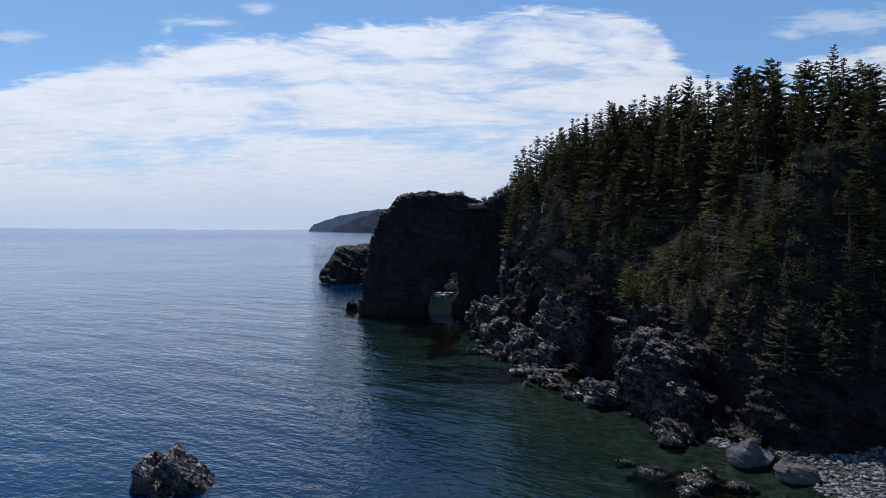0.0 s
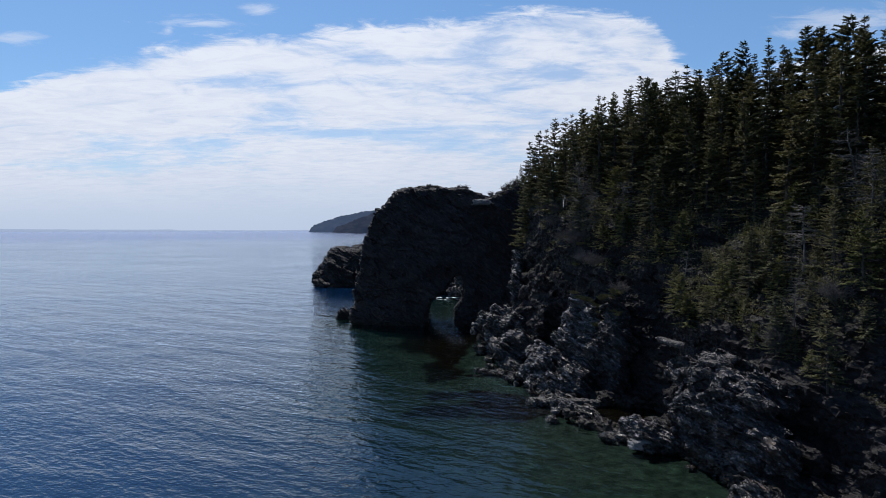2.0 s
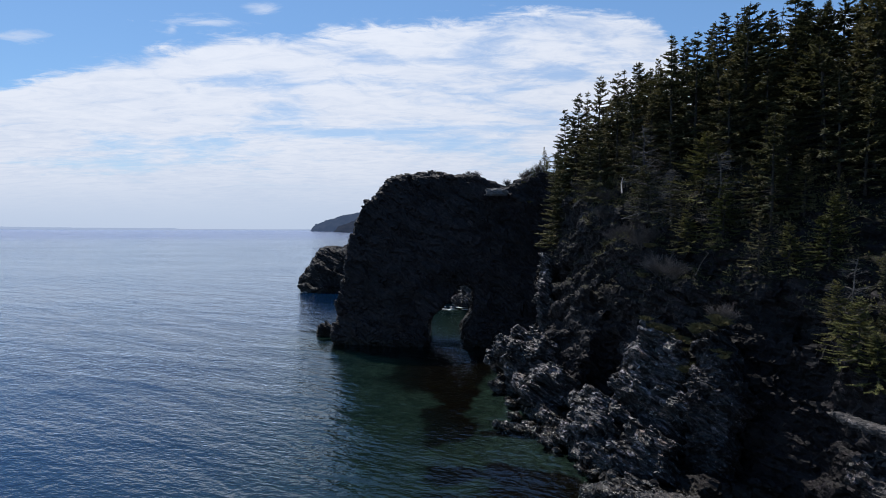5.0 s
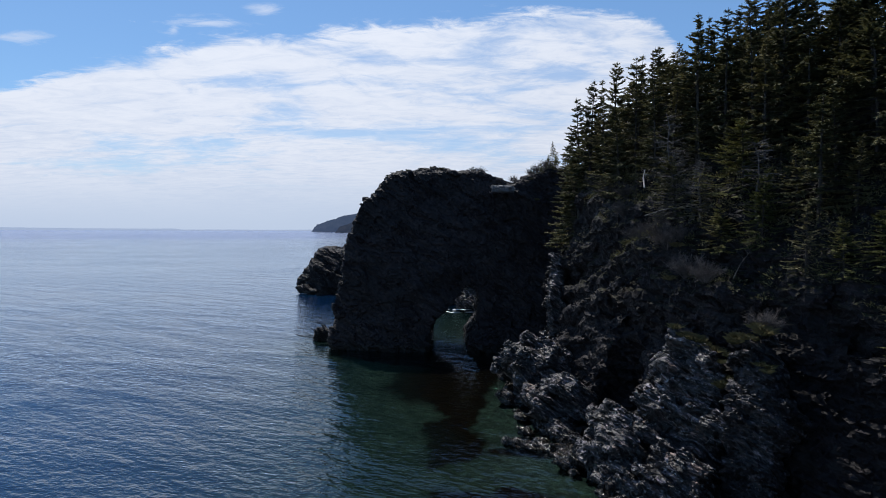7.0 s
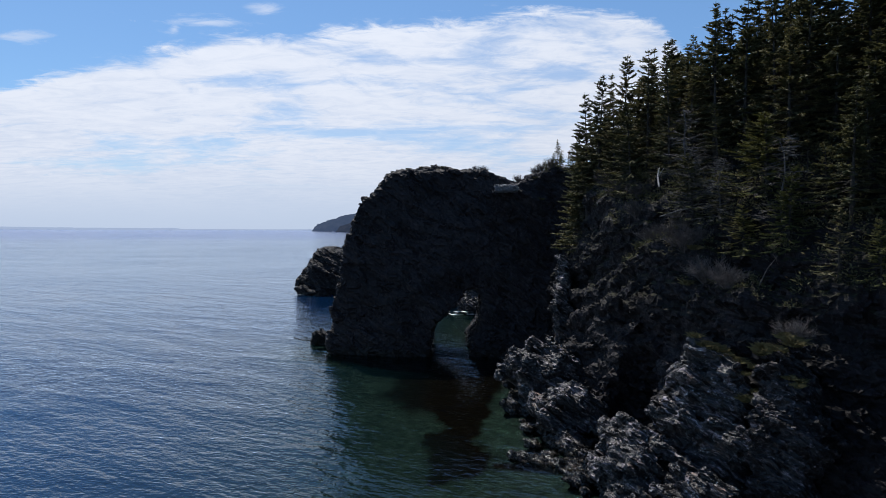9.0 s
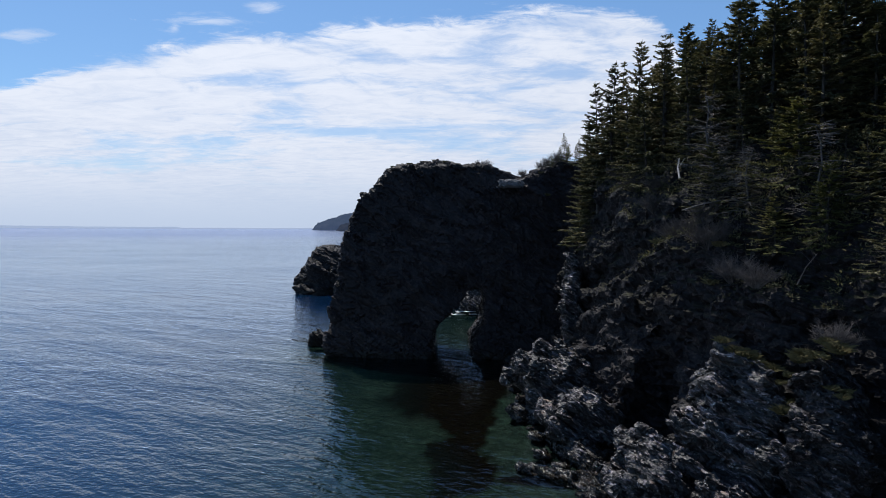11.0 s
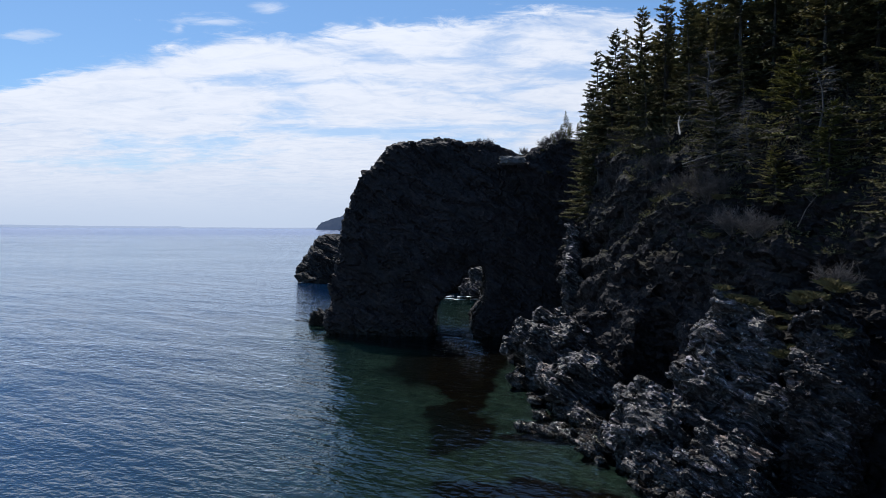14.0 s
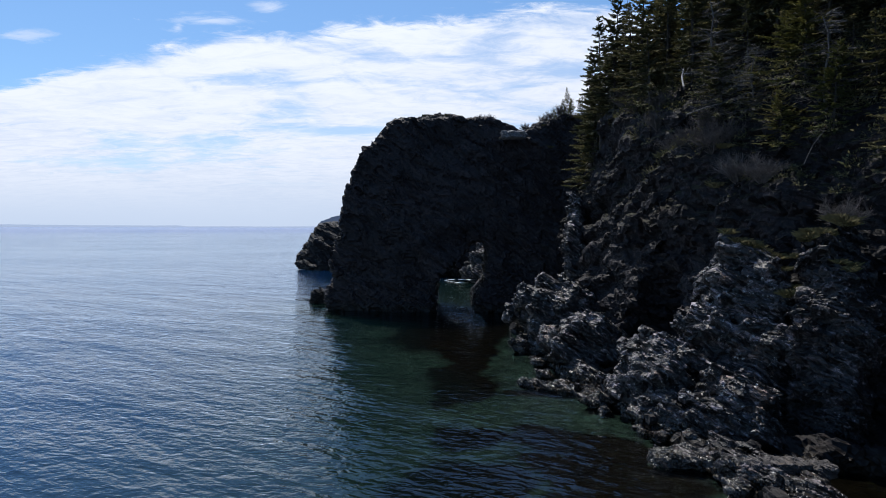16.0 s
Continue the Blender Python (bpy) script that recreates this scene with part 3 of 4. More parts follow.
def cliff_field(x, y, z):
    d = inland(x, y)
    rim = np.interp(y, RIM_Y, RIM_Z)
    front = np.clip((46 - y) / 5, 0, 1)                                   # steep and bare over the beach
    batter = np.interp(y, [60, 75, 90], [0.10, 0.17, 0.19]) * np.clip(z, -2, None)
    slope = np.clip(z - rim, 0, None) * (0.95 - 0.55 * front)
    flat = 22.5 - 0.10 * np.clip(y - 70, 0, None) - 0.02 * np.clip(d - 15, 0, None)
    f = np.minimum(d - batter - slope, (flat - z) * 0.9)
    near = np.abs(f) < 3.6
    p, q, r = x[near], y[near], z[near]
    bx, by, bz = bedded(p, q, r)
    n = 1.2 * fbm(p * 0.12, q * 0.12, r * 0.10, 2, 3) + 0.55 * fbm(bx * 0.3, by * 0.3, bz * 0.7, 2, 8)
    warp = 0.5 * value_noise(p * 0.3, q * 0.3, r * 0.3, 17)
    layer = np.floor(bz * 0.85 + warp).astype(np.int64)
    joint = np.floor((bx + warp * 2) * 0.33 + 0.6 * layer).astype(np.int64)
    n = n + 0.55 * (2 * lattice(layer, joint, layer * 0, 23) - 1) + 0.25 * (2 * lattice(np.floor(bz * 2.6 + warp * 3).astype(np.int64), joint, layer * 0, 24) - 1)
    top = np.clip((flat[near] - r) * 0.5, 0.25, 1) * np.where(r > rim[near] + 1, 0.6, 1.0)
    f[near] = f[near] + n * top
    # a low apron of rock between cliff foot and water
    shelf = np.minimum((x - np.interp(y, SHORE_Y, SHORE_X)) * 0.5, np.minimum(y - 36.5, 0.55 + 0.05 * (x - 8) - z))
    rim_in = np.abs(shelf) < 1.2
    shelf[rim_in] += 0.6 * fbm(x[rim_in] * 0.7, y[rim_in] * 0.7, z[rim_in] * 0.9, 3, 44) - 0.1
    # hollows at the foot
    for hx, hy, hz, rx, ry, rz in ((10.8, 67.4, 2.0, 2.6, 2.4, 5.0), (9.4, 83.5, 2.0, 2.0, 3.2, 6.0), (11.5, 62.8, 1.5, 1.8, 1.6, 3.6)):
        r = np.sqrt(((x - hx) / rx) ** 2 + ((y - hy) / ry) ** 2 + ((z - hz) / rz) ** 2)
        f = np.minimum(f, (r - 1) * min(rx, ry))
    f = np.maximum(f, shelf)
    # the cove, where the sea comes in to the wall
    r = np.sqrt(((x - 13.6) / 3.4) ** 2 + ((y - 52.2) / 2.9) ** 2 + ((z - 1.5) / 5.0) ** 2)
    return np.minimum(f, (r - 1) * 2.5)


cliff = rock("cliff", cliff_field, (4, 30, -1.6), (44, 112, 25), 0.38, SHADED_ROCK, 1.2, 11)
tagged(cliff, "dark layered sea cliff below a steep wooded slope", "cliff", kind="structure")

ARCH_X = [-14.9, -14.3, -13.4, -12.0, -10.8, -9.3, -8.2, -6.4, -3.6, 0.6, 3.4, 5.2, 6.6, 8.2, 10.4, 20.0]
ARCH_Z = [-3.0, 2.0, 6.5, 12.4, 15.6, 17.4, 18.7, 19.8, 20.2, 20.2, 20.4, 19.3, 18.6, 19.4, 20.6, 22.0]


def arch_field(x, y, z):
    bx, by, bz = bedded(x, y, z)
    n = 0.9 * fbm(x * 0.16, y * 0.16, z * 0.16, 2, 21) + 0.6 * fbm(bx * 0.35, by * 0.35, bz * 0.9, 3, 27)
    top = np.interp(x, ARCH_X, ARCH_Z)
    edge = np.interp(z, ARCH_Z[:8], ARCH_X[:8])
    f = np.minimum((top - z) * 0.8, np.where(z < 17, (x - edge) * 0.9, 9.0))
    bulge = 1.2 * np.cos(np.clip((x + 4) / 12, -1.5, 1.5)) - 0.04 * z
    f = np.minimum(f, np.minimum(y - (97.0 - bulge), (106.0 + 0.5 * bulge - 0.16 * z) - y)) + 0.55 * n
    # the passage, its roof rising towards the cliff
    left = np.interp(z, [-3, 1, 3.3, 5.2, 7.0, 7.6], [-3.0, -2.8, -2.5, -0.5, 1.2, 2.1])
    right = np.interp(z, [-3, 1, 3.3, 5.2, 7.0, 7.6], [1.2, 1.5, 2.6, 2.8, 2.6, 2.1])
    hole = np.maximum(np.maximum(left - x, x - right) * 0.8, z - 7.3)
    return np.minimum(f, hole + 0.2 * n)


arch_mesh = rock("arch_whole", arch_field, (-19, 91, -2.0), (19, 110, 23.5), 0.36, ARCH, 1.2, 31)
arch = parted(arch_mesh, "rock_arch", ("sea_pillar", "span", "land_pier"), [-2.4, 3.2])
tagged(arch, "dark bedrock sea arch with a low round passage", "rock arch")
# The saddle's sunlit patch, put in as a ledge of paler colour
outcrop("rock_ledge", "rock ledge in sunlit pale colour on the saddle of the arch", (5.2, 95.6, 18.1), (1.4, 0.9, 0.45), 74, mat=PALE, pieces=4, power=4, core=0.9)

outcrop("rock_ledge", "dark rock knob on the shoulder of the arch", (-9.75, 98.4, 16.0), (0.9, 0.9, 0.95), 80, mat=ARCH, pieces=8)

# rock masses along the foot of the cliff
outcrop("rock_outcrop", "grey knobbly rock outcrop at the foot of the sea cliff", (6.7, 78.0, 1.0), (2.6, 3.8, 3.7), 51)
outcrop("rock_outcrop", "low rounded grey rock outcrop above the shallows", (7.5, 71.2, 0.5), (1.9, 2.7, 2.6), 52)
outcrop("rock_outcrop", "large grey layered rock outcrop sloping into the water", (9.6, 62.2, 0.6), (2.0, 3.2, 2.7), 53, pieces=40)
outcrop("rock_outcrop", "small grey rock knob between outcrop and cliff", (10.6, 58.0, 0.6), (1.5, 1.8, 2.1), 54)
outcrop("rock_outcrop", "long low rock ridge of tilted beds along the waterline", (8.2, 61.5, 0.2), (1.0, 5.4, 1.4), 55, yaw=8, pieces=44)
outcrop("rock_outcrop", "low broken rock at the edge of the shallows", (6.6, 69.5, 0.0), (0.9, 3.2, 1.0), 67, yaw=10)
outcrop("rock_outcrop", "low weedy rock bed beside a pale slab", (9.9, 54.2, 0.0), (1.4, 3.4, 0.8), 68, yaw=14, pieces=40)
outcrop("rock_buttress", "tall grey rock buttress with grass on its top", (12.2, 60.6, 3.0), (1.5, 2.7, 4.9), 56, yaw=27, pieces=70, thin=0.2)
# Knob in the darker copy, its shade put into the rock colour
outcrop("rock_buttress", "shade-darkened rock knob with grass on its top", (14.0, 57.0, 4.0), (1.15, 1.7, 5.2), 78, yaw=27, pieces=40, thin=0.2, mat=SHADED_CRAG)
# Rib added in the light rock colour to show the wall's sunlit edge
outcrop("rock_buttress", "sunlit edge of the cliff wall built as a light rock rib", (9.1, 82.4, 6.0), (0.9, 2.0, 6.0), 69, yaw=-20, pieces=44)
outcrop("rock_outcrop", "block of steep dark beds with a pale ledge on top", (16.9, 43.0, 1.4), (1.9, 5.0, 5.3), 57, yaw=15, pieces=70, power=3.6, mat=SHADED_CRAG)
outcrop("rock_ledge", "pale weathered ledge along the top of a rock block", (14.75, 46.4, 6.75), (0.32, 1.5, 0.2), 75, yaw=15, mat=LEDGE, pieces=6, power=4, core=0.9)
outcrop("rock_ledge", "pale weathered ledge along the top of a rock block", (15.7, 42.9, 6.25), (0.3, 1.0, 0.2), 76, yaw=15, mat=LEDGE, pieces=6, power=4, core=0.9)
outcrop("rock_shelf", "low flat rock shelf at the waterline", (16.0, 37.6, 0.0), (1.2, 2.2, 0.9), 58, yaw=-25)
outcrop("rock_outcrop", "low dark rock at the foot of the cliff", (13.4, 46.4, 0.2), (1.4, 2.0, 1.3), 70)
outcrop("sea_crag", "leaning dark sea stack of tilted beds in open water", (-24.6, 163, -2.5), (6.4, 6.6, 12.6), 59, mat=STACK, size=1.8, pieces=36, core=0.99, power=5, rough=0.05, thin=0.12)
# Heights hidden behind the arch are added to block the sky's reflection
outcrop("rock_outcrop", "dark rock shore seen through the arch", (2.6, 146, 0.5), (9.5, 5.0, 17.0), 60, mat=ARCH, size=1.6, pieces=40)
outcrop("rock_outcrop", "dark rock shore behind the arch with its hidden top raised", (-8.0, 152, 0.2), (11.0, 5.0, 15.0), 71, mat=ARCH, size=1.6)
outcrop("rock_outcrop", "jagged grey rock at the water behind the arch", (3.7, 129.5, 0.3), (2.3, 2.2, 6.2), 79, size=1.0, pieces=30)
outcrop("sea_rock", "small dark rock standing in the water beside the arch", (-16.2, 103, 0.2), (0.95, 0.85, 1.35), 61, mat=STACK, pieces=2, core=0.98, power=5)


def leaning_slabs(x, y, z):
    """Thick beds leaning on one another, dipping away to one side."""
    g = fbm(x * 0.9, y * 0.9, z * 0.9, 3, 62)
    f = np.full(x.shape, -9.0, np.float32)
    for (cx, cy, cz), (long, deep, thick), lean, yaw in (((-13.55, 29.4, -0.15), (2.6, 1.2, 0.5), 44, 8), ((-15.7, 29.4, -0.4), (2.1, 1.3, 0.72), 47, -5),
                                                         ((-16.2, 29.9, -1.0), (1.5, 1.0, 0.6), 52, 4), ((-14.2, 28.6, -1.1), (1.9, 0.8, 0.5), 40, 14)):
        t = np.array(Euler((0, radians(lean), radians(yaw))).to_matrix()).T
        u, v, w = x - cx, y - cy, z - cz
        q = [np.abs(t[i, 0] * u + t[i, 1] * v + t[i, 2] * w) - h for i, h in enumerate((long, deep, thick))]
        f = np.maximum(f, -np.maximum(np.maximum(q[0], q[1]), q[2]) + 0.10 * g)
    return np.minimum(f, x + 17.0 - 0.12 * z + 0.15 * g)


tagged(rock("sea_rock", leaning_slabs, (-19, 26.5, -1.4), (-11, 32.5, 3.2), 0.14, SUNLIT_SHORE, 0.55, 62, amount=0.7), "jagged grey rock of leaning slabs standing in open water", "rock")
outcrop("boulder", "large pale grey boulder at the edge of the beach", (18.9, 32.9, 0.3), (1.2, 0.9, 0.8), 63, mat=BOULDER, pieces=4, power=3.0, core=0.95, rough=0.08, thin=0.8, amount=0.25, yaw=20)
outcrop("boulder", "angular pale grey boulder on the pebble beach", (20.6, 30.3, 0.3), (1.15, 0.85, 0.72), 64, mat=BOULDER, pieces=4, power=3.0, core=0.95, rough=0.08, thin=0.8, amount=0.25, yaw=-15)
outcrop("boulder", "small grey boulder between two larger ones", (21.0, 32.2, 0.35), (0.7, 0.6, 0.55), 65, pieces=5, core=1.0)
outcrop("slab", "flat pale rock slab lying on the shore rocks", (10.1, 53.6, 0.76), (1.1, 0.42, 0.22), 66, mat=LEDGE, power=14, rough=0.05, core=0.95, pieces=0, cell=0.08, size=0.25)
outcrop("slab", "broken pale end of a flat rock slab", (11.5, 53.4, 0.74), (0.36, 0.4, 0.24), 73, mat=LEDGE, power=12, rough=0.06, core=0.95, pieces=0, cell=0.08, size=0.25)
outcrop("boulder", "pale flat stone at the waterline", (12.5, 45.4, 0.35), (0.7, 0.45, 0.3), 72, mat=PALE, pieces=3, core=1.0, power=4)
for x, y, rx, k in ((4.9, 66.3, 1.4, 481), (3.5, 66.9, 0.8, 482), (6.0, 65.6, 0.7, 483), (4.6, 69.0, 0.6, 484)):
    outcrop("shore_rock", "low brown weedy rock awash in the green shallows", (x, y, -0.1), (rx, 0.55, 0.5), k, yaw=-12, pieces=8, cell=0.11, group="rocks along the waterline")
rng = random.Random(77)
for k in range(46):
    y = rng.uniform(38, 80)
    x = float(np.interp(y, SHORE_Y, SHORE_X)) + rng.uniform(-1.5, 1.6)
    r = rng.uniform(0.25, 0.75)
    outcrop("shore_rock", rng.choice(("small weedy rock at the waterline", "small broken grey rock on the shore")), (x, y, rng.uniform(-.15, .3)), (r * rng.uniform(.8, 1.6), r * rng.uniform(.8, 1.4), r * rng.uniform(.5, .9)), 300 + k, yaw=rng.uniform(0, 180), pieces=6, core=0.9, cell=0.13, group="rocks along the waterline")
for x, y, r in ((12.6, 31.5, 1.2), (14.6, 30.2, 1.4), (15.6, 31.6, 0.9), (13.6, 28.6, 0.8), (16.8, 29.4, 1.0), (11.4, 32.6, 0.7)):
    outcrop("shore_rock", "dark weedy rock awash in the shallows", (x, y, -0.25), (r, r * 0.7, 0.5), int(400 + 10 * x), pieces=6, cell=0.13, group="rocks awash off the beach")

# ---- sea and seabed ----
def grid_axis(fine, reach, cell):
    a = list(np.arange(fine[0], fine[1] + cell, cell))
    step = cell
    while a[-1] < reach:
        step *= 1.35
        a.append(a[-1] + step)
    step = cell
    while a[0] > -reach:
        step *= 1.35
        a.insert(0, a[0] - step)
    return np.array(a)


def sheet(name, xs, ys, height, mat):
    X, Y = np.meshgrid(xs, ys, indexing="ij")
    Z = height(X, Y)
    k, m = X.shape
    i = np.arange(k * m).reshape(k, m)
    faces = np.stack([i[:-1, :-1], i[1:, :-1], i[1:, 1:], i[:-1, 1:]], -1).reshape(-1, 4)
    me = mesh_of(name, np.stack([X, Y, Z], -1).reshape(-1, 3), faces)
    me.materials.append(mat)
    for p in me.polygons:
        p.use_smooth = True
    return new(name, me), X, Y


def bed_height(x, y):
    out = np.interp(y, SHORE_Y, SHORE_X) - x
    d = np.where(y > 100, np.hypot(np.maximum(out, 0), (y - 100) * 0.5), out)
    slope = np.where(d > 0, 0.35 + 0.16 * d + 0.012 * np.clip(d - 6, 0, 40) ** 1.5, 0.16 * d)
    slope = np.where((d < 0) & (y < 37), 0.11 * d, slope)
    n = fbm(x * 0.2, y * 0.2, 0 * x, 3, 77)
    bed = -slope + 0.28 * n * np.clip(d + 1, 0, 1)
    bed = np.maximum(bed, -1.6 - 0.5 * np.maximum(np.hypot(x + 10.5, (y - 99) * 0.8) - 4.5, 0))
    return np.clip(bed, -14, -0.25)


seabed, _, _ = sheet("seabed", grid_axis((-40, 44), 9000, 0.8), grid_axis((0, 130), 9000, 0.8), bed_height, SEABED)
tagged(seabed, "greenish sandy sea floor with dark weed", "ground", kind="structure")
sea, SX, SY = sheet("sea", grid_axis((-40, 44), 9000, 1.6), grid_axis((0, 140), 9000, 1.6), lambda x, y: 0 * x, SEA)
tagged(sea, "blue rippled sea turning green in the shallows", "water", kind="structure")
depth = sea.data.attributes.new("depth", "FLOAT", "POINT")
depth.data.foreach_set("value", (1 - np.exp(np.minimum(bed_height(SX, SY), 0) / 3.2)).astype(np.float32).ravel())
sea.visible_shadow = False

def beach_height(x, y):
    d = np.minimum(x - np.interp(y, SHORE_Y, SHORE_X) - 0.6, 30)
    return np.where(d > 0, 0.13 * d, np.maximum(0.4 * d, -1.6)) + 0.06 * fbm(x * 0.7, y * 0.7, 0 * x, 3, 91)


beach, _, _ = sheet("beach", np.arange(13, 52, 0.5), np.arange(-30, 39.5, 0.5), beach_height, BEACH)
tagged(beach, "grey pebble beach below the cliff", "beach", kind="structure")


def stones():
    """The beach's loose stones, each a dented ball of its own."""
    base = bmesh.new()
    bmesh.ops.create_icosphere(base, subdivisions=1, radius=1.0)
    ball = np.array([v.co[:] for v in base.verts])
    tri = np.array([[v.index for v in f.verts] for f in base.faces])
    base.free()
    r = np.random.RandomState(4)
    k = 11000
    x, y = r.uniform(18.2, 37, k), r.uniform(21 - 5 * r.rand(k) ** 2, 38.5, k)
    dry = beach_height(x, y) > -0.06
    x, y, k = x[dry], y[dry], int(dry.sum())
    size = 0.06 + 0.16 * r.rand(k) ** 3
    z = beach_height(x, y) + 0.25 * size
    v = ball[None] * (1 + 0.25 * r.randn(k, len(ball), 1).clip(-1, 1)) * size[:, None, None] * r.uniform(.6, 1.3, (k, 1, 3)) * np.array([1, 1, .65])
    v = v + np.stack([x, y, z], -1)[:, None]
    f = tri[None] + (np.arange(k) * len(ball))[:, None, None]
    me = mesh_of("pebbles", v.reshape(-1, 3), f.reshape(-1, 3))
    me.materials.append(PEBBLE)
    return tagged(new("pebbles", me), "loose grey beach stones of many sizes", "pebbles", kind="stuff")


stones()

def foam_line(label, points, width, seed):
    """A ragged line of foam afloat where the swell meets rock."""
    r = random.Random(seed)
    bm = bmesh.new()
    for a, c in zip(points, points[1:]):
        a, c = Vector((*a, 0.03)), Vector((*c, 0.03))
        for k in range(int((c - a).length * 3)):
            p = a.lerp(c, r.random()) + Vector((r.gauss(0, .25), r.gauss(0, .35), r.uniform(0, .03) * (1 + 25 * width * width)))
            s, n = width * r.uniform(.3, 1.3), r.randint(5, 7)
            ring = [bm.verts.new(p + Vector((math.cos(6.283 * j / n) * s * r.uniform(.6, 1.5), math.sin(6.283 * j / n) * s * r.uniform(.3, .6), 0))) for j in range(n)]
            bm.faces.new(ring)
    me = bpy.data.meshes.new("foam")
    bm.to_mesh(me)
    bm.free()
    me.materials.append(FOAM)
    return tagged(new("foam", me), label, "foam", kind="stuff")


foam_line("white foam along the rock shore behind the arch", [(-2, 128.8), (2.2, 127.4), (3.6, 127.0), (6, 126.6)], 0.9, 1)
foam_line("thin foam at the foot of the sea stack", [(-33.6, 158.5), (-31, 155.6), (-26, 154.8)], 0.35, 2)
foam_line("thin foam among the shore rocks", [(6.0, 70.0), (7.2, 65.0), (7.6, 60.0)], 0.10, 3)

# ---- the far shore ----
def ridge(name, y0, xs, tops, width, mat, seed, label):
    X = np.linspace(xs[0], xs[-1], 420)
    V = np.linspace(0, 1, 24)
    top = np.interp(X, xs, tops)
    top = top * (1 + 0.05 * fbm(X / 60, X * 0, X * 0, 4, seed))
    prof = np.clip(V * 3.2, 0, 1) ** 0.7 * (1 - 0.0 * V)
    A, B = np.meshgrid(X, V, indexing="ij")
    Z = top[:, None] * prof[None, :]
    Y = y0 + B * width + 12 * fbm(A / 40, Z / 25, B * 3, 3, seed + 3)
    Z = Z + np.where(B > 0.03, 3.2 * fbm(A / 11, B * 30, B * 0, 4, seed + 5), -3.0)
    k, m = A.shape
    i = np.arange(k * m).reshape(k, m)
    faces = np.stack([i[:-1, :-1], i[1:, :-1], i[1:, 1:], i[:-1, 1:]], -1).reshape(-1, 4)
    me = mesh_of(name, np.stack([A, Y, Z], -1).reshape(-1, 3), faces)
    me.materials.append(mat)
    return tagged(new(name, me), label, "headland", kind="structure")


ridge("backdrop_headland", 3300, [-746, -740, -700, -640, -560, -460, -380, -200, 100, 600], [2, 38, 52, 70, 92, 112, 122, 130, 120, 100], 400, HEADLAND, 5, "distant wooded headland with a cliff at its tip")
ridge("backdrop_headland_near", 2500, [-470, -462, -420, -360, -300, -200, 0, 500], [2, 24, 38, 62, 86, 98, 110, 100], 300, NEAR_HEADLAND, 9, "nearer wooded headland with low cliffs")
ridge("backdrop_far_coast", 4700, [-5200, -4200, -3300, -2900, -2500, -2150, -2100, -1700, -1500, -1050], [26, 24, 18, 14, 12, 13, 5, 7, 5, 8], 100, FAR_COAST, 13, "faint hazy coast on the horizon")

# ---- trees ----
from mathutils.bvhtree import BVHTree


def part(name, bm, mat, parent, label=""):
    me = bpy.data.meshes.new(name)
    bm.to_mesh(me)
    bm.free()
    me.materials.append(mat)
    ob = new(name, me)
    ob.parent = parent
    if label:
        tagged(ob, label)
    return ob


def tube(bm, points, radii, sides=5):
    """A tapering limb through the points."""
    rings = []
    for i, p in enumerate(points):
        a, b = points[max(i - 1, 0)], points[min(i + 1, len(points) - 1)]
        t = (b - a).normalized()
        u = t.orthogonal().normalized()
        v = t.cross(u)
        rings.append([bm.verts.new(p + radii[i] * (math.cos(2 * math.pi * k / sides) * u + math.sin(2 * math.pi * k / sides) * v)) for k in range(sides)])
    for r, s in zip(rings, rings[1:]):
        for k in range(sides):
            bm.faces.new((r[k], r[(k + 1) % sides], s[(k + 1) % sides], s[k]))
    bm.faces.new(rings[-1])


def spray(bm, p, way, size, rng):
    """One drooping spray of needles: three narrow blades that part towards their tips."""
    way = way.normalized()
    side = way.cross(Vector((rng.uniform(-.5, .5), rng.uniform(-.5, .5), 1))).normalized()
    up = side.cross(way)
    for s in (-1, 0, 1):
        out = (way + side * s * rng.uniform(.35, .9) + up * rng.uniform(-.45, .2)).normalized()
        root = p + way * size * (0.3 if s else 0.0)
        w = size * rng.uniform(.16, .27)
        across = (side - out * side.dot(out)).normalized() * w + up * w * rng.uniform(-.7, .7)
        bm.faces.new((bm.verts.new(root - across), bm.verts.new(root + across), bm.verts.new(root + out * size * rng.uniform(.8, 1.2))))


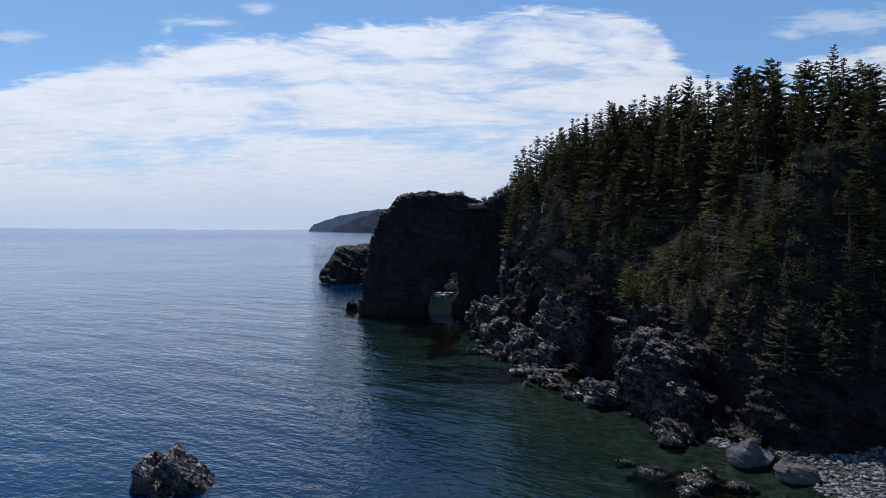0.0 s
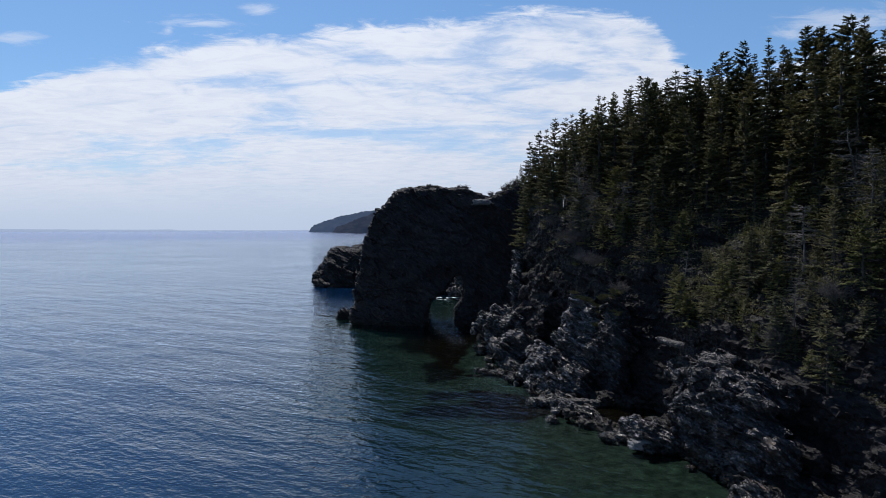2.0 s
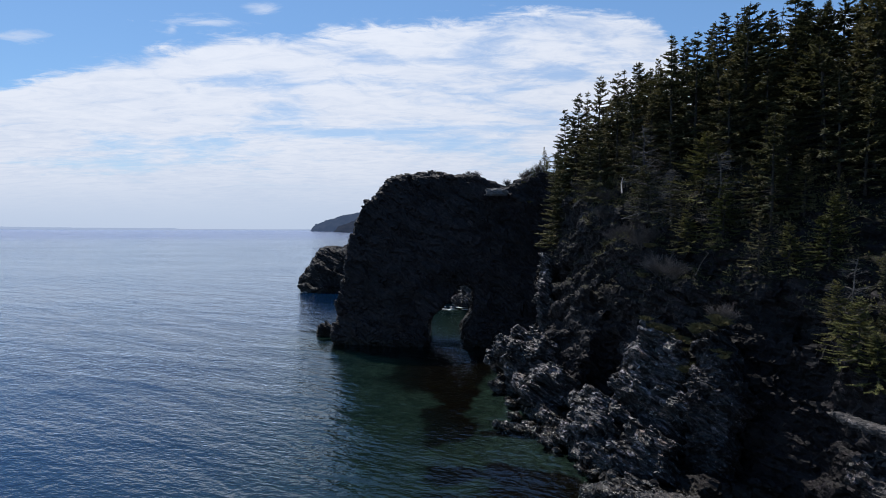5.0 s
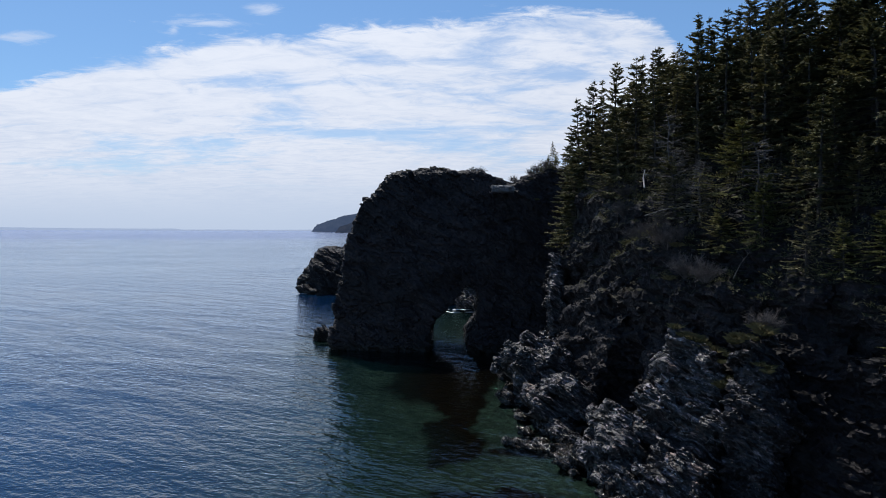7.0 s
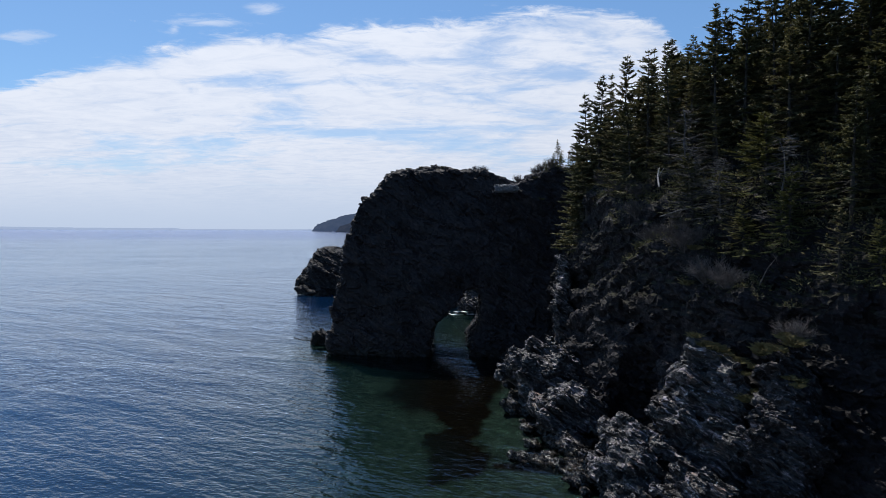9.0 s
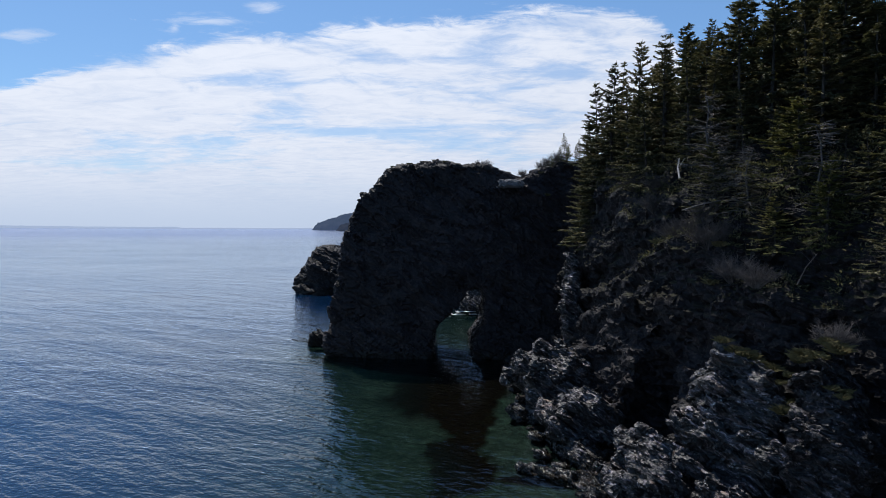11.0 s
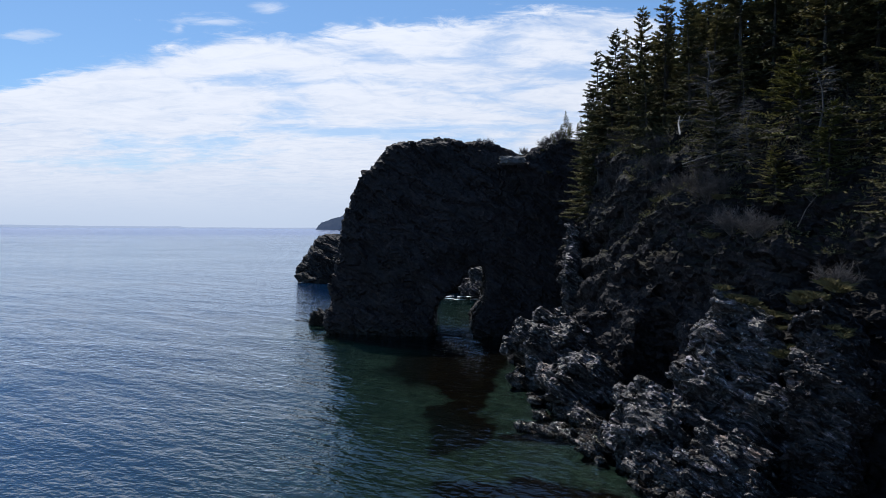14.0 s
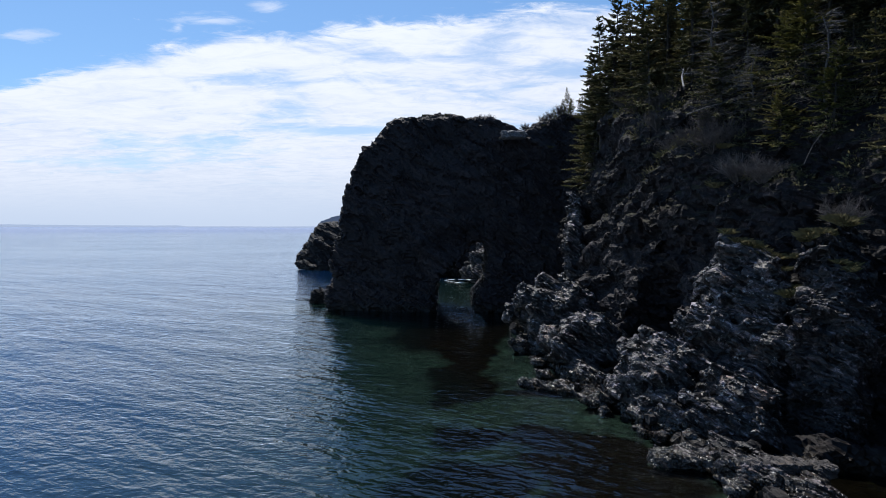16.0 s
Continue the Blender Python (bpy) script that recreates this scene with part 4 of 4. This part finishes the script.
def spruce(seed, spread, label, bare=0.0, crown_from=0.1, needles=None, wind=0.25, tier=0.034, taper=0.8):
    """A spruce one metre high, to be scaled: trunk, limbs and tiers of needle sprays."""
    rng = random.Random(seed)
    tree = new("spruce_tree")
    trunk, crown = bmesh.new(), bmesh.new()
    bend = Vector((rng.uniform(-.06, .06), rng.uniform(-.06, .06), 0))

    def axis(t):
        return Vector((0, 0, t)) + bend * t * t
    steps = 7
    tube(trunk, [axis(k / steps) - Vector((0, 0, 0.06 if k == 0 else 0)) for k in range(steps + 1)], [0.014 * (1 - 0.94 * k / steps) for k in range(steps + 1)], 6)
    t = crown_from
    girth = 1.0
    while t < 0.975:
        girth = 0.6 * girth + 0.4 * rng.uniform(0.55, 1.45)
        reach = spread * (1 - t) ** taper * girth + 0.012
        count = rng.choice((4, 5, 5, 6)) if t < 0.85 else 4
        turn = rng.uniform(0, 6.3)
        for k in range(count):
            if rng.random() < 0.10:
                continue
            az = turn + 2 * math.pi * k / count + rng.uniform(-.4, .4)
            L = reach * (1 + wind * math.cos(az - 0.6)) * rng.uniform(0.55, 1.15)
            rise = -0.30 + 0.75 * t + rng.uniform(-.18, .18)
            way = Vector((math.cos(az), math.sin(az), rise)).normalized()
            root = axis(min(0.97, t + tier * rng.uniform(-.6, .6)))
            tip = root + way * L + Vector((0, 0, 0.05 * L))
            mid = root.lerp(tip, .55) - Vector((0, 0, .07 * L))
            tube(trunk, [root, mid, tip], [0.0040 * (1.15 - t), 0.0026 * (1.15 - t), 0.0006], 3)
            if rng.random() < bare:
                continue
            along = 0.16 if t > 0.5 else 0.30
            while along < 1.0:
                p = root.lerp(mid, along / .55) if along < .55 else mid.lerp(tip, (along - .55) / .45)
                for s in (-1, 1, 0):
                    if s == 0 and rng.random() < 0.5:
                        continue
                    out = way + Vector((-way.y, way.x, 0)) * s * rng.uniform(.5, 1.1) + Vector((0, 0, rng.uniform(-.45, .25)))
                    spray(crown, p, out, min(0.028, 0.014 + 0.13 * L * (1.08 - along)) * rng.uniform(.7, 1.3), rng)
                along += max(0.034, 0.0065 / L) * rng.uniform(.8, 1.3)
        t += tier * rng.uniform(.75, 1.35) * (1 if t < 0.8 else 0.7)
    for k in range(4):
        spray(crown, axis(0.965), Vector((rng.uniform(-.35, .35), rng.uniform(-.35, .35), 1)), 0.020, rng)
    part("trunk", trunk, BARK, tree)
    part("crown", crown, needles or NEEDLES, tree)
    return tagged(tree, label, "tree", "spruces on the cliff top")


def dead_tree(seed, height, label):
    rng = random.Random(seed)
    tree = new("dead_tree")
    trunk, twigs = bmesh.new(), bmesh.new()
    lean = Vector((rng.uniform(-.15, .15), rng.uniform(-.15, .15), 0))
    pts = [Vector((0, 0, height * k / 5)) + lean * height * k / 5 + Vector((rng.uniform(-.05, .05), rng.uniform(-.05, .05), 0)) for k in range(6)]
    pts[0].z -= 0.4
    tube(trunk, pts, [0.018 * height * (1 - .16 * k) for k in range(6)], 6)
    for k in range(70):
        t = rng.uniform(.12, .98)
        az = rng.uniform(0, 6.3)
        p = Vector((0, 0, height * t)) + lean * height * t
        L = height * 0.26 * (1.05 - t) * rng.uniform(.5, 1.2) + 0.1
        way = Vector((math.cos(az), math.sin(az), rng.uniform(-.3, .4)))
        q = p + way * L
        tube(twigs, [p, p.lerp(q, .5) + Vector((0, 0, .05 * L)), q], [0.0045, 0.003, 0.001], 3)
        for j in range(7):
            f = rng.uniform(.3, .95)
            r = p.lerp(q, f)
            tube(twigs, [r, r + (way + Vector((rng.uniform(-1, 1), rng.uniform(-1, 1), rng.uniform(-.6, .5)))) * L * .3], [0.002, 0.0007], 3)
    part("trunk", trunk, DEADWOOD, tree)
    part("brushwood", twigs, DEADWOOD, tree)
    return tagged(tree, label, "tree", "dead trees on the slope")


ground_verts = [v.co.copy() for v in cliff.data.vertices]
ground = BVHTree.FromPolygons(ground_verts, [tuple(p.vertices) for p in cliff.data.polygons])


def land(x, y):
    hit = ground.ray_cast(Vector((x, y, 60)), Vector((0, 0, -1)))
    return (hit[0], hit[1]) if hit[0] else (None, None)


def stand(ob, x, y, scale, turn, sink=0.15, wide=1.0):
    p, _ = land(x, y)
    ob.matrix_basis = Matrix.Translation((x, y, p.z - sink)) @ Matrix.Rotation(turn, 4, "Z") @ Matrix.Diagonal((scale * wide, scale * wide, scale, 1))
    return ob


def again(ob, x, y, scale, turn, sink=0.15, wide=1.0):
    c = copy_thing(ob, Matrix())
    return stand(c, x, y, scale, turn, sink, wide)


SPRUCES = [spruce(101, 0.22, "dark green spruce with a narrow pointed crown", taper=1.1),
           spruce(102, 0.26, "dense dark green spruce on the steep slope", taper=1.0),
           spruce(103, 0.28, "broad wind-shaped spruce with drooping boughs", wind=0.5, taper=0.8),
           spruce(104, 0.17, "thin spruce with a sparse ragged crown", bare=0.35, crown_from=0.25, tier=0.045, taper=0.95),
           spruce(105, 0.34, "low bushy spruce with yellow-green boughs", crown_from=0.03, needles=BRIGHT_NEEDLES, taper=0.6),
           spruce(106, 0.24, "spruce with half its boughs bare", bare=0.55, crown_from=0.12),
           spruce(107, 0.23, "tall dark spruce with an uneven crown", crown_from=0.15, wind=0.4, taper=0.85)]
DEAD = [dead_tree(201, 1.0, "bare grey dead spruce among living ones"), dead_tree(202, 1.0, "leaning grey dead tree with bare twigs")]

NAMED = [(13.2, 109.5, 25.4, 0), (12.3, 76.5, 26.9, 6), (15.7, 77.5, 28.1, 2), (20.9, 69.8, 29.7, 0), (23.2, 68.9, 29.9, 3), (27.2, 58.2, 30.2, 0), (27.2, 49.1, 28.2, 0),
         (10.3, 79.6, 24.7, 6), (10.9, 102.5, 23.8, 0), (11.9, 101.5, 22.6, 1), (10.7, 77.4, 25.6, 6), (10.3, 81.5, 22.6, 1), (11.1, 84.0, 21.0, 2), (11.2, 87.0, 20.8, 1), (11.0, 74.2, 23.6, 1), (11.4, 71.6, 22.4, 2), (13.2, 73.8, 26.4, 6), (11.8, 80.5, 23.6, 1), (12.0, 83.2, 22.6, 6), (13.4, 70.0, 25.0, 1), (15.4, 68.0, 27.5, 1), (16.5, 66.5, 27.3, 6), (17.5, 65.0, 27.6, 1), (18.6, 64.0, 28.2, 2), (16.2, 70.5, 28.0, 0), (19.6, 66.0, 29.0, 1), (21.0, 62.5, 28.6, 6), (10.6, 78.6, 21.8, 2), (10.2, 80.6, 20.6, 2), (10.4, 83.0, 21.4, 6), (10.4, 76.2, 23.2, 1), (11.6, 78.6, 26.0, 0), (14.0, 75.8, 27.2, 0), (18.0, 73.0, 29.0, 0), (17.0, 75.0, 28.0, 1), (19.4, 71.0, 29.2, 6)]
rng = random.Random(5)
placed, used_first = [], set()


def plant(kind, x, y, scale, turn, wide=1.0):
    src = SPRUCES[kind]
    placed.append((x, y))
    if kind in used_first:
        return again(src, x, y, scale, turn, 0.15, wide)
    used_first.add(kind)
    return stand(src, x, y, scale, turn, 0.15, wide)


for x, y, tip, kind in NAMED:
    p, _ = land(x, y)
    if p and p.z > 9:
        plant(kind, x, y, max(2.0, tip - p.z + 0.15), rng.uniform(0, 6.3))


def scatter(count, xr, yr, near, far, sizes, kinds, gap, low=8.5):
    tries, made = 0, 0
    while made < count and tries < 6000:
        tries += 1
        x, y = rng.uniform(*xr), rng.uniform(*yr)
        d = float(inland(np.array(x), np.array(y)))
        if not near < d < far:
            continue
        p, nrm = land(x, y)
        if p is None or p.z < low or (54 < y < 63 and p.z < 11) or (y > 51 and p.z < 0.90 * np.interp(y, RIM_Y, RIM_Z) + 0.4) or any((x - a) ** 2 + (y - b) ** 2 < gap * gap for a, b in placed):
            continue
        plant(rng.choice(kinds), x, y, 0.9 * rng.uniform(*sizes), rng.uniform(0, 6.3), rng.uniform(0.95, 1.45))
        made += 1


scatter(84, (18, 42), (34, 48), 0.6, 9, (2.6, 5.6), (1, 2, 4, 5, 6), 1.6, 4.8)        # clinging over the beach
scatter(46, (15, 30), (38, 52), 0.5, 6, (1.4, 3.2), (2, 2, 4, 5), 1.0, 5.0)      # scrub above the rock block
scatter(36, (24, 43), (42, 60), 5, 14, (6.0, 9.5), (0, 1, 2, 3, 6, 6), 2.0, 18)
scatter(18, (26, 40), (46, 58), 5, 13, (7.5, 10.5), (0, 1, 6), 1.5, 17)
scatter(26, (24, 43), (44, 62), 7, 16, (7.0, 9.5), (1, 2), 1.2, 18)
scatter(16, (30, 43), (43, 52), 3, 12, (5.5, 8.5), (0, 1, 3, 6), 1.5, 16)      # row on the brow over the beach
scatter(56, (11, 30), (46, 92), 1.2, 5, (2.5, 5.0), (1, 2, 4, 4, 5), 1.6, 9.5)      # low growth at the rim
scatter(104, (12, 34), (46, 92), 4, 13, (4.5, 8.0), (0, 1, 1, 2, 2, 5, 6), 1.6)       # the slope
scatter(36, (14, 30), (53, 77), 3.5, 13, (6.5, 9.5), (0, 1, 2, 6), 1.4, 14)        # the thick of the wood
scatter(26, (22, 36), (62, 82), 9, 20, (7.5, 9.5), (1, 2, 6), 1.5, 17)      # behind the brow
scatter(48, (16, 42), (50, 90), 11, 17, (5.5, 8.0), (0, 1, 2, 6), 2.2, 18)           # the skyline


def undergrowth():
    """Low conifer scrub over the slope, too thick to tell apart."""
    r = np.random.RandomState(9)
    roots = []
    while len(roots) < 4800:
        x, y = r.uniform(10, 42), r.uniform(33, 97)
        d = float(inland(np.array(x), np.array(y)))
        if not 0.9 < d < 18:
            continue
        p, nrm = land(x, y)
        if p is None or nrm.z < 0.05 or (54 < y < 63 and p.z < 8.4) or p.z < 0.70 * np.interp(y, RIM_Y, RIM_Z) + 0.6:
            continue
        roots.append((p.x, p.y, p.z, r.uniform(0.35, 1.0) * (1.0 if d > 2 else 0.6)))
    roots = np.repeat(np.array(roots), 40, axis=0)
    k = len(roots)
    az, tilt = r.uniform(0, 2 * np.pi, k), r.uniform(0.0, 1.2, k)
    way = np.stack([np.cos(az) * np.cos(tilt), np.sin(az) * np.cos(tilt), np.sin(tilt)], 1)
    size = roots[:, 3:4]
    p = roots[:, :3] + way * size * r.uniform(0, .8, (k, 1)) + r.uniform(-.3, .3, (k, 3)) * size * np.array([1, 1, .4])
    side = np.cross(way, r.uniform(-1, 1, (k, 3)) + np.array([0, 0, .8]))
    side /= np.linalg.norm(side, axis=1, keepdims=True) + 1e-6
    long = 0.08 + size * r.uniform(.06, .16, (k, 1))
    v = np.stack([p, p + way * long * .5 + side * long * .2, p + way * long - np.array([0, 0, .1]) * long, p + way * long * .5 - side * long * .2], 1)
    f = np.array([[0, 1, 2], [0, 2, 3]])[None] + (np.arange(k) * 4)[:, None, None]
    me = mesh_of("undergrowth", v.reshape(-1, 3), f.reshape(-1, 3))
    me.materials.append(NEEDLES)
    return tagged(new("undergrowth", me), "dark low conifer scrub and moss on the slope", "undergrowth", kind="stuff")


undergrowth()
for k, (x, y, h) in enumerate(((13.4, 66.5, 5.0), (15.8, 60.5, 4.5), (17.5, 52.0, 4.0), (22.0, 44.5, 4.5), (26.5, 46.0, 5.0), (20.0, 41.5, 3.0), (14.0, 71.0, 4.5), (24.0, 41.0, 3.5), (12.9, 65.0, 4.2), (13.6, 63.4, 3.6))):
    src = DEAD[k % 2]
    (stand if k < 2 else again)(src, x, y, h, 1.3 * k)

# ---- small growth and fallen wood ----
def twig_shrub(seed, label, mat):
    """A bush of bare twigs, one metre across, to be scaled."""
    r = random.Random(seed)
    bush = new("bare_shrub")
    stems, twigs = bmesh.new(), bmesh.new()
    for k in range(38):
        way = Vector((r.gauss(0, .6), r.gauss(0, .6), r.uniform(.5, 1.2))).normalized()
        tip = way * r.uniform(.4, .75)
        tube(stems, [Vector((0, 0, -.1)), tip * .5 + Vector((r.uniform(-.05, .05), r.uniform(-.05, .05), 0)), tip], [.014, .009, .003], 3)
        for j in range(30):
            p = tip * r.uniform(.35, 1.0)
            q = p + (way + Vector((r.gauss(0, .8), r.gauss(0, .8), r.gauss(.1, .6)))).normalized() * r.uniform(.1, .28)
            tube(twigs, [p, q], [.004, .0012], 3)
    part("stem_clump", stems, mat, bush)
    part("brushwood", twigs, mat, bush)
    return tagged(bush, label, "shrub", "bare shrubs on the cliff")


def grass_tuft(seed, label):
    r = random.Random(seed)
    bm = bmesh.new()
    for k in range(260):
        a, d = r.uniform(0, 6.3), .34 * r.random()
        p = Vector((math.cos(a) * d, math.sin(a) * d, -.05))
        lean = Vector((r.gauss(0, .13), r.gauss(0, .13), r.uniform(.25, .55)))
        s = Vector((-math.sin(a), math.cos(a), 0)) * .009
        v = [bm.verts.new(p - s), bm.verts.new(p + s), bm.verts.new(p + lean * .6 + s * .7), bm.verts.new(p + lean + Vector((lean.x, lean.y, -.08)))]
        bm.faces.new((v[0], v[1], v[2]))
        bm.faces.new((v[0], v[2], v[3]))
    me = bpy.data.meshes.new("grass_tuft")
    bm.to_mesh(me)
    bm.free()
    me.materials.append(GRASS)
    return tagged(new("grass_tuft", me), label, "grass", "grass tufts on rock ledges")


everything = [(o, BVHTree.FromPolygons([v.co.copy() for v in o.data.vertices], [tuple(p.vertices) for p in o.data.polygons])) for o in scene.objects
              if o.type == "MESH" and o.name.split(".")[0] in ("cliff", "sea_pillar", "span", "land_pier", "rock_bed", "rock_outcrop")]


def top_of(x, y):
    best = None
    for o, tree in everything:
        hit = tree.ray_cast(Vector((x, y, 60)), Vector((0, 0, -1)))
        if hit[0] and (best is None or hit[0].z > best):
            best = hit[0].z
    return best


def settle(src, k, x, y, scale, turn, tall=1.0, sink=0.05):
    z = top_of(x, y)
    if z is None or z < 2:
        return
    ob = src if k == 0 else copy_thing(src, Matrix())
    ob.matrix_basis = Matrix.Translation((x, y, z - sink)) @ Matrix.Rotation(turn, 4, "Z") @ Matrix.Diagonal((scale, scale, scale * tall, 1))


for x, y, h, kind in ((11.6, 100.6, 3.5, 1), (10.6, 100.2, 1.3, 4), (11.6, 98.8, 1.6, 4), (12.6, 99.6, 2.2, 2), (9.6, 101.5, 1.0, 4), (9.9, 98.3, 1.4, 4), (10.7, 98.0, 1.7, 4), (11.4, 97.6, 1.9, 4), (13.4, 101.0, 3.2, 1)):
    small = copy_thing(SPRUCES[kind], Matrix())
    small.matrix_basis = Matrix.Translation((x, y, top_of(x, y) - 0.1)) @ Matrix.Rotation(x, 4, "Z") @ Matrix.Diagonal((h, h, h, 1))

bush = twig_shrub(601, "dense grey-brown leafless shrub on the cliff edge", TWIGS)
for k, (x, y, s) in enumerate(((12.9, 62.8, 2.2), (12.3, 64.4, 2.2), (13.3, 61.4, 1.8), (12.0, 65.8, 1.9), (12.9, 64.0, 1.8), (12.5, 65.2, 1.7), (11.7, 67.6, 1.8), (11.2, 69.6, 1.7), (10.8, 72.4, 1.8), (10.5, 75.0, 1.6), (11.6, 66.6, 1.5), (14.4, 57.2, 1.8), (19.4, 41.8, 2.2), (16.2, 51.5, 1.8), (21.5, 40.2, 2.0), (11.5, 70.2, 1.6), (28.5, 42.0, 2.2))):
    settle(bush, k, x, y, s, 0.9 * k)
wisp = twig_shrub(602, "small thin leafless shrub on top of the arch", TWIGS)
for k, (x, y, s) in enumerate(((3.0, 99.5, 1.2), (2.2, 100.0, 1.0), (6.9, 99.5, 1.2), (7.7, 100.5, 0.9), (-2.0, 100, 0.6), (8.9, 99.5, 1.4), (9.8, 99.8, 1.6), (10.6, 98.6, 1.8))):
    settle(wisp, k, x, y, s, 1.1 * k)
tuft = grass_tuft(611, "dry yellow-green grass tuft on a rock ledge")
spots = [(11.9, 59.9), (12.2, 59.5), (11.6, 60.5), (13.2, 57.4), (13.5, 56.9), (13.8, 56.5), (14.1, 56.2), (13.0, 57.9), (12.2, 60.6), (12.6, 60.4), (12.4, 60.2), (12.9, 59.6), (13.3, 58.6), (13.6, 57.8), (13.1, 57.3), (14.0, 57.0), (12.0, 61.0), (13.9, 58.4), (11.2, 68.0), (11.9, 65.6), (12.7, 64.0)]
spots += [(rng.uniform(8, 12), rng.uniform(96.5, 102)) for _ in range(16)] + [(rng.uniform(-9, 7), rng.uniform(97.5, 103)) for _ in range(22)]
spots = [(x + rng.gauss(0, .18), y + rng.gauss(0, .18)) for x, y in spots[:21] for _ in range(3)] + spots[21:]
for k, (x, y) in enumerate(spots):
    settle(tuft, k, x, y, rng.uniform(.45, .8) if k < 63 else rng.uniform(.3, .6), 0.7 * k, 1.0, 0.02)


def log(label, a, b, radius, mat, seed, limbs=5):
    r = random.Random(seed)
    ob = new("fallen_log")
    a, b = Vector(a), Vector(b)
    mid = a.lerp(b, .5) + Vector((r.uniform(-.1, .1), r.uniform(-.1, .1), .08))
    bm = bmesh.new()
    tube(bm, [a, mid, b], [radius, radius * .8, radius * .35], 7)
    for k in range(limbs):
        p = a.lerp(b, r.uniform(.3, .95))
        br = bmesh.new()
        tube(br, [p, p + Vector((r.uniform(-.5, .5), r.uniform(-.5, .5), r.uniform(-.1, .5)))], [radius * .3, radius * .08], 4)
        part("branch_stub", br, mat, ob)
    part("trunk", bm, mat, ob)
    return tagged(ob, label, "log", "fallen dead trunks")


log("bleached broken trunk leaning on the slope", (11.5, 66.3, 16.3), (11.85, 67.3, 17.5), 0.055, PALEWOOD, 1)
log("thin grey trunk lying across the cliff edge", (11.0, 64.6, 14.5), (12.7, 63.9, 15.0), 0.035, DEADWOOD, 2)
log("thin dead trunk hanging down the cliff", (13.15, 57.8, 11.3), (13.7, 57.4, 12.6), 0.022, DEADWOOD, 3)
log("bleached trunk fallen among the spruces", (27.0, 49.5, 22.5), (29.2, 48.2, 23.6), 0.10, PALEWOOD, 4)
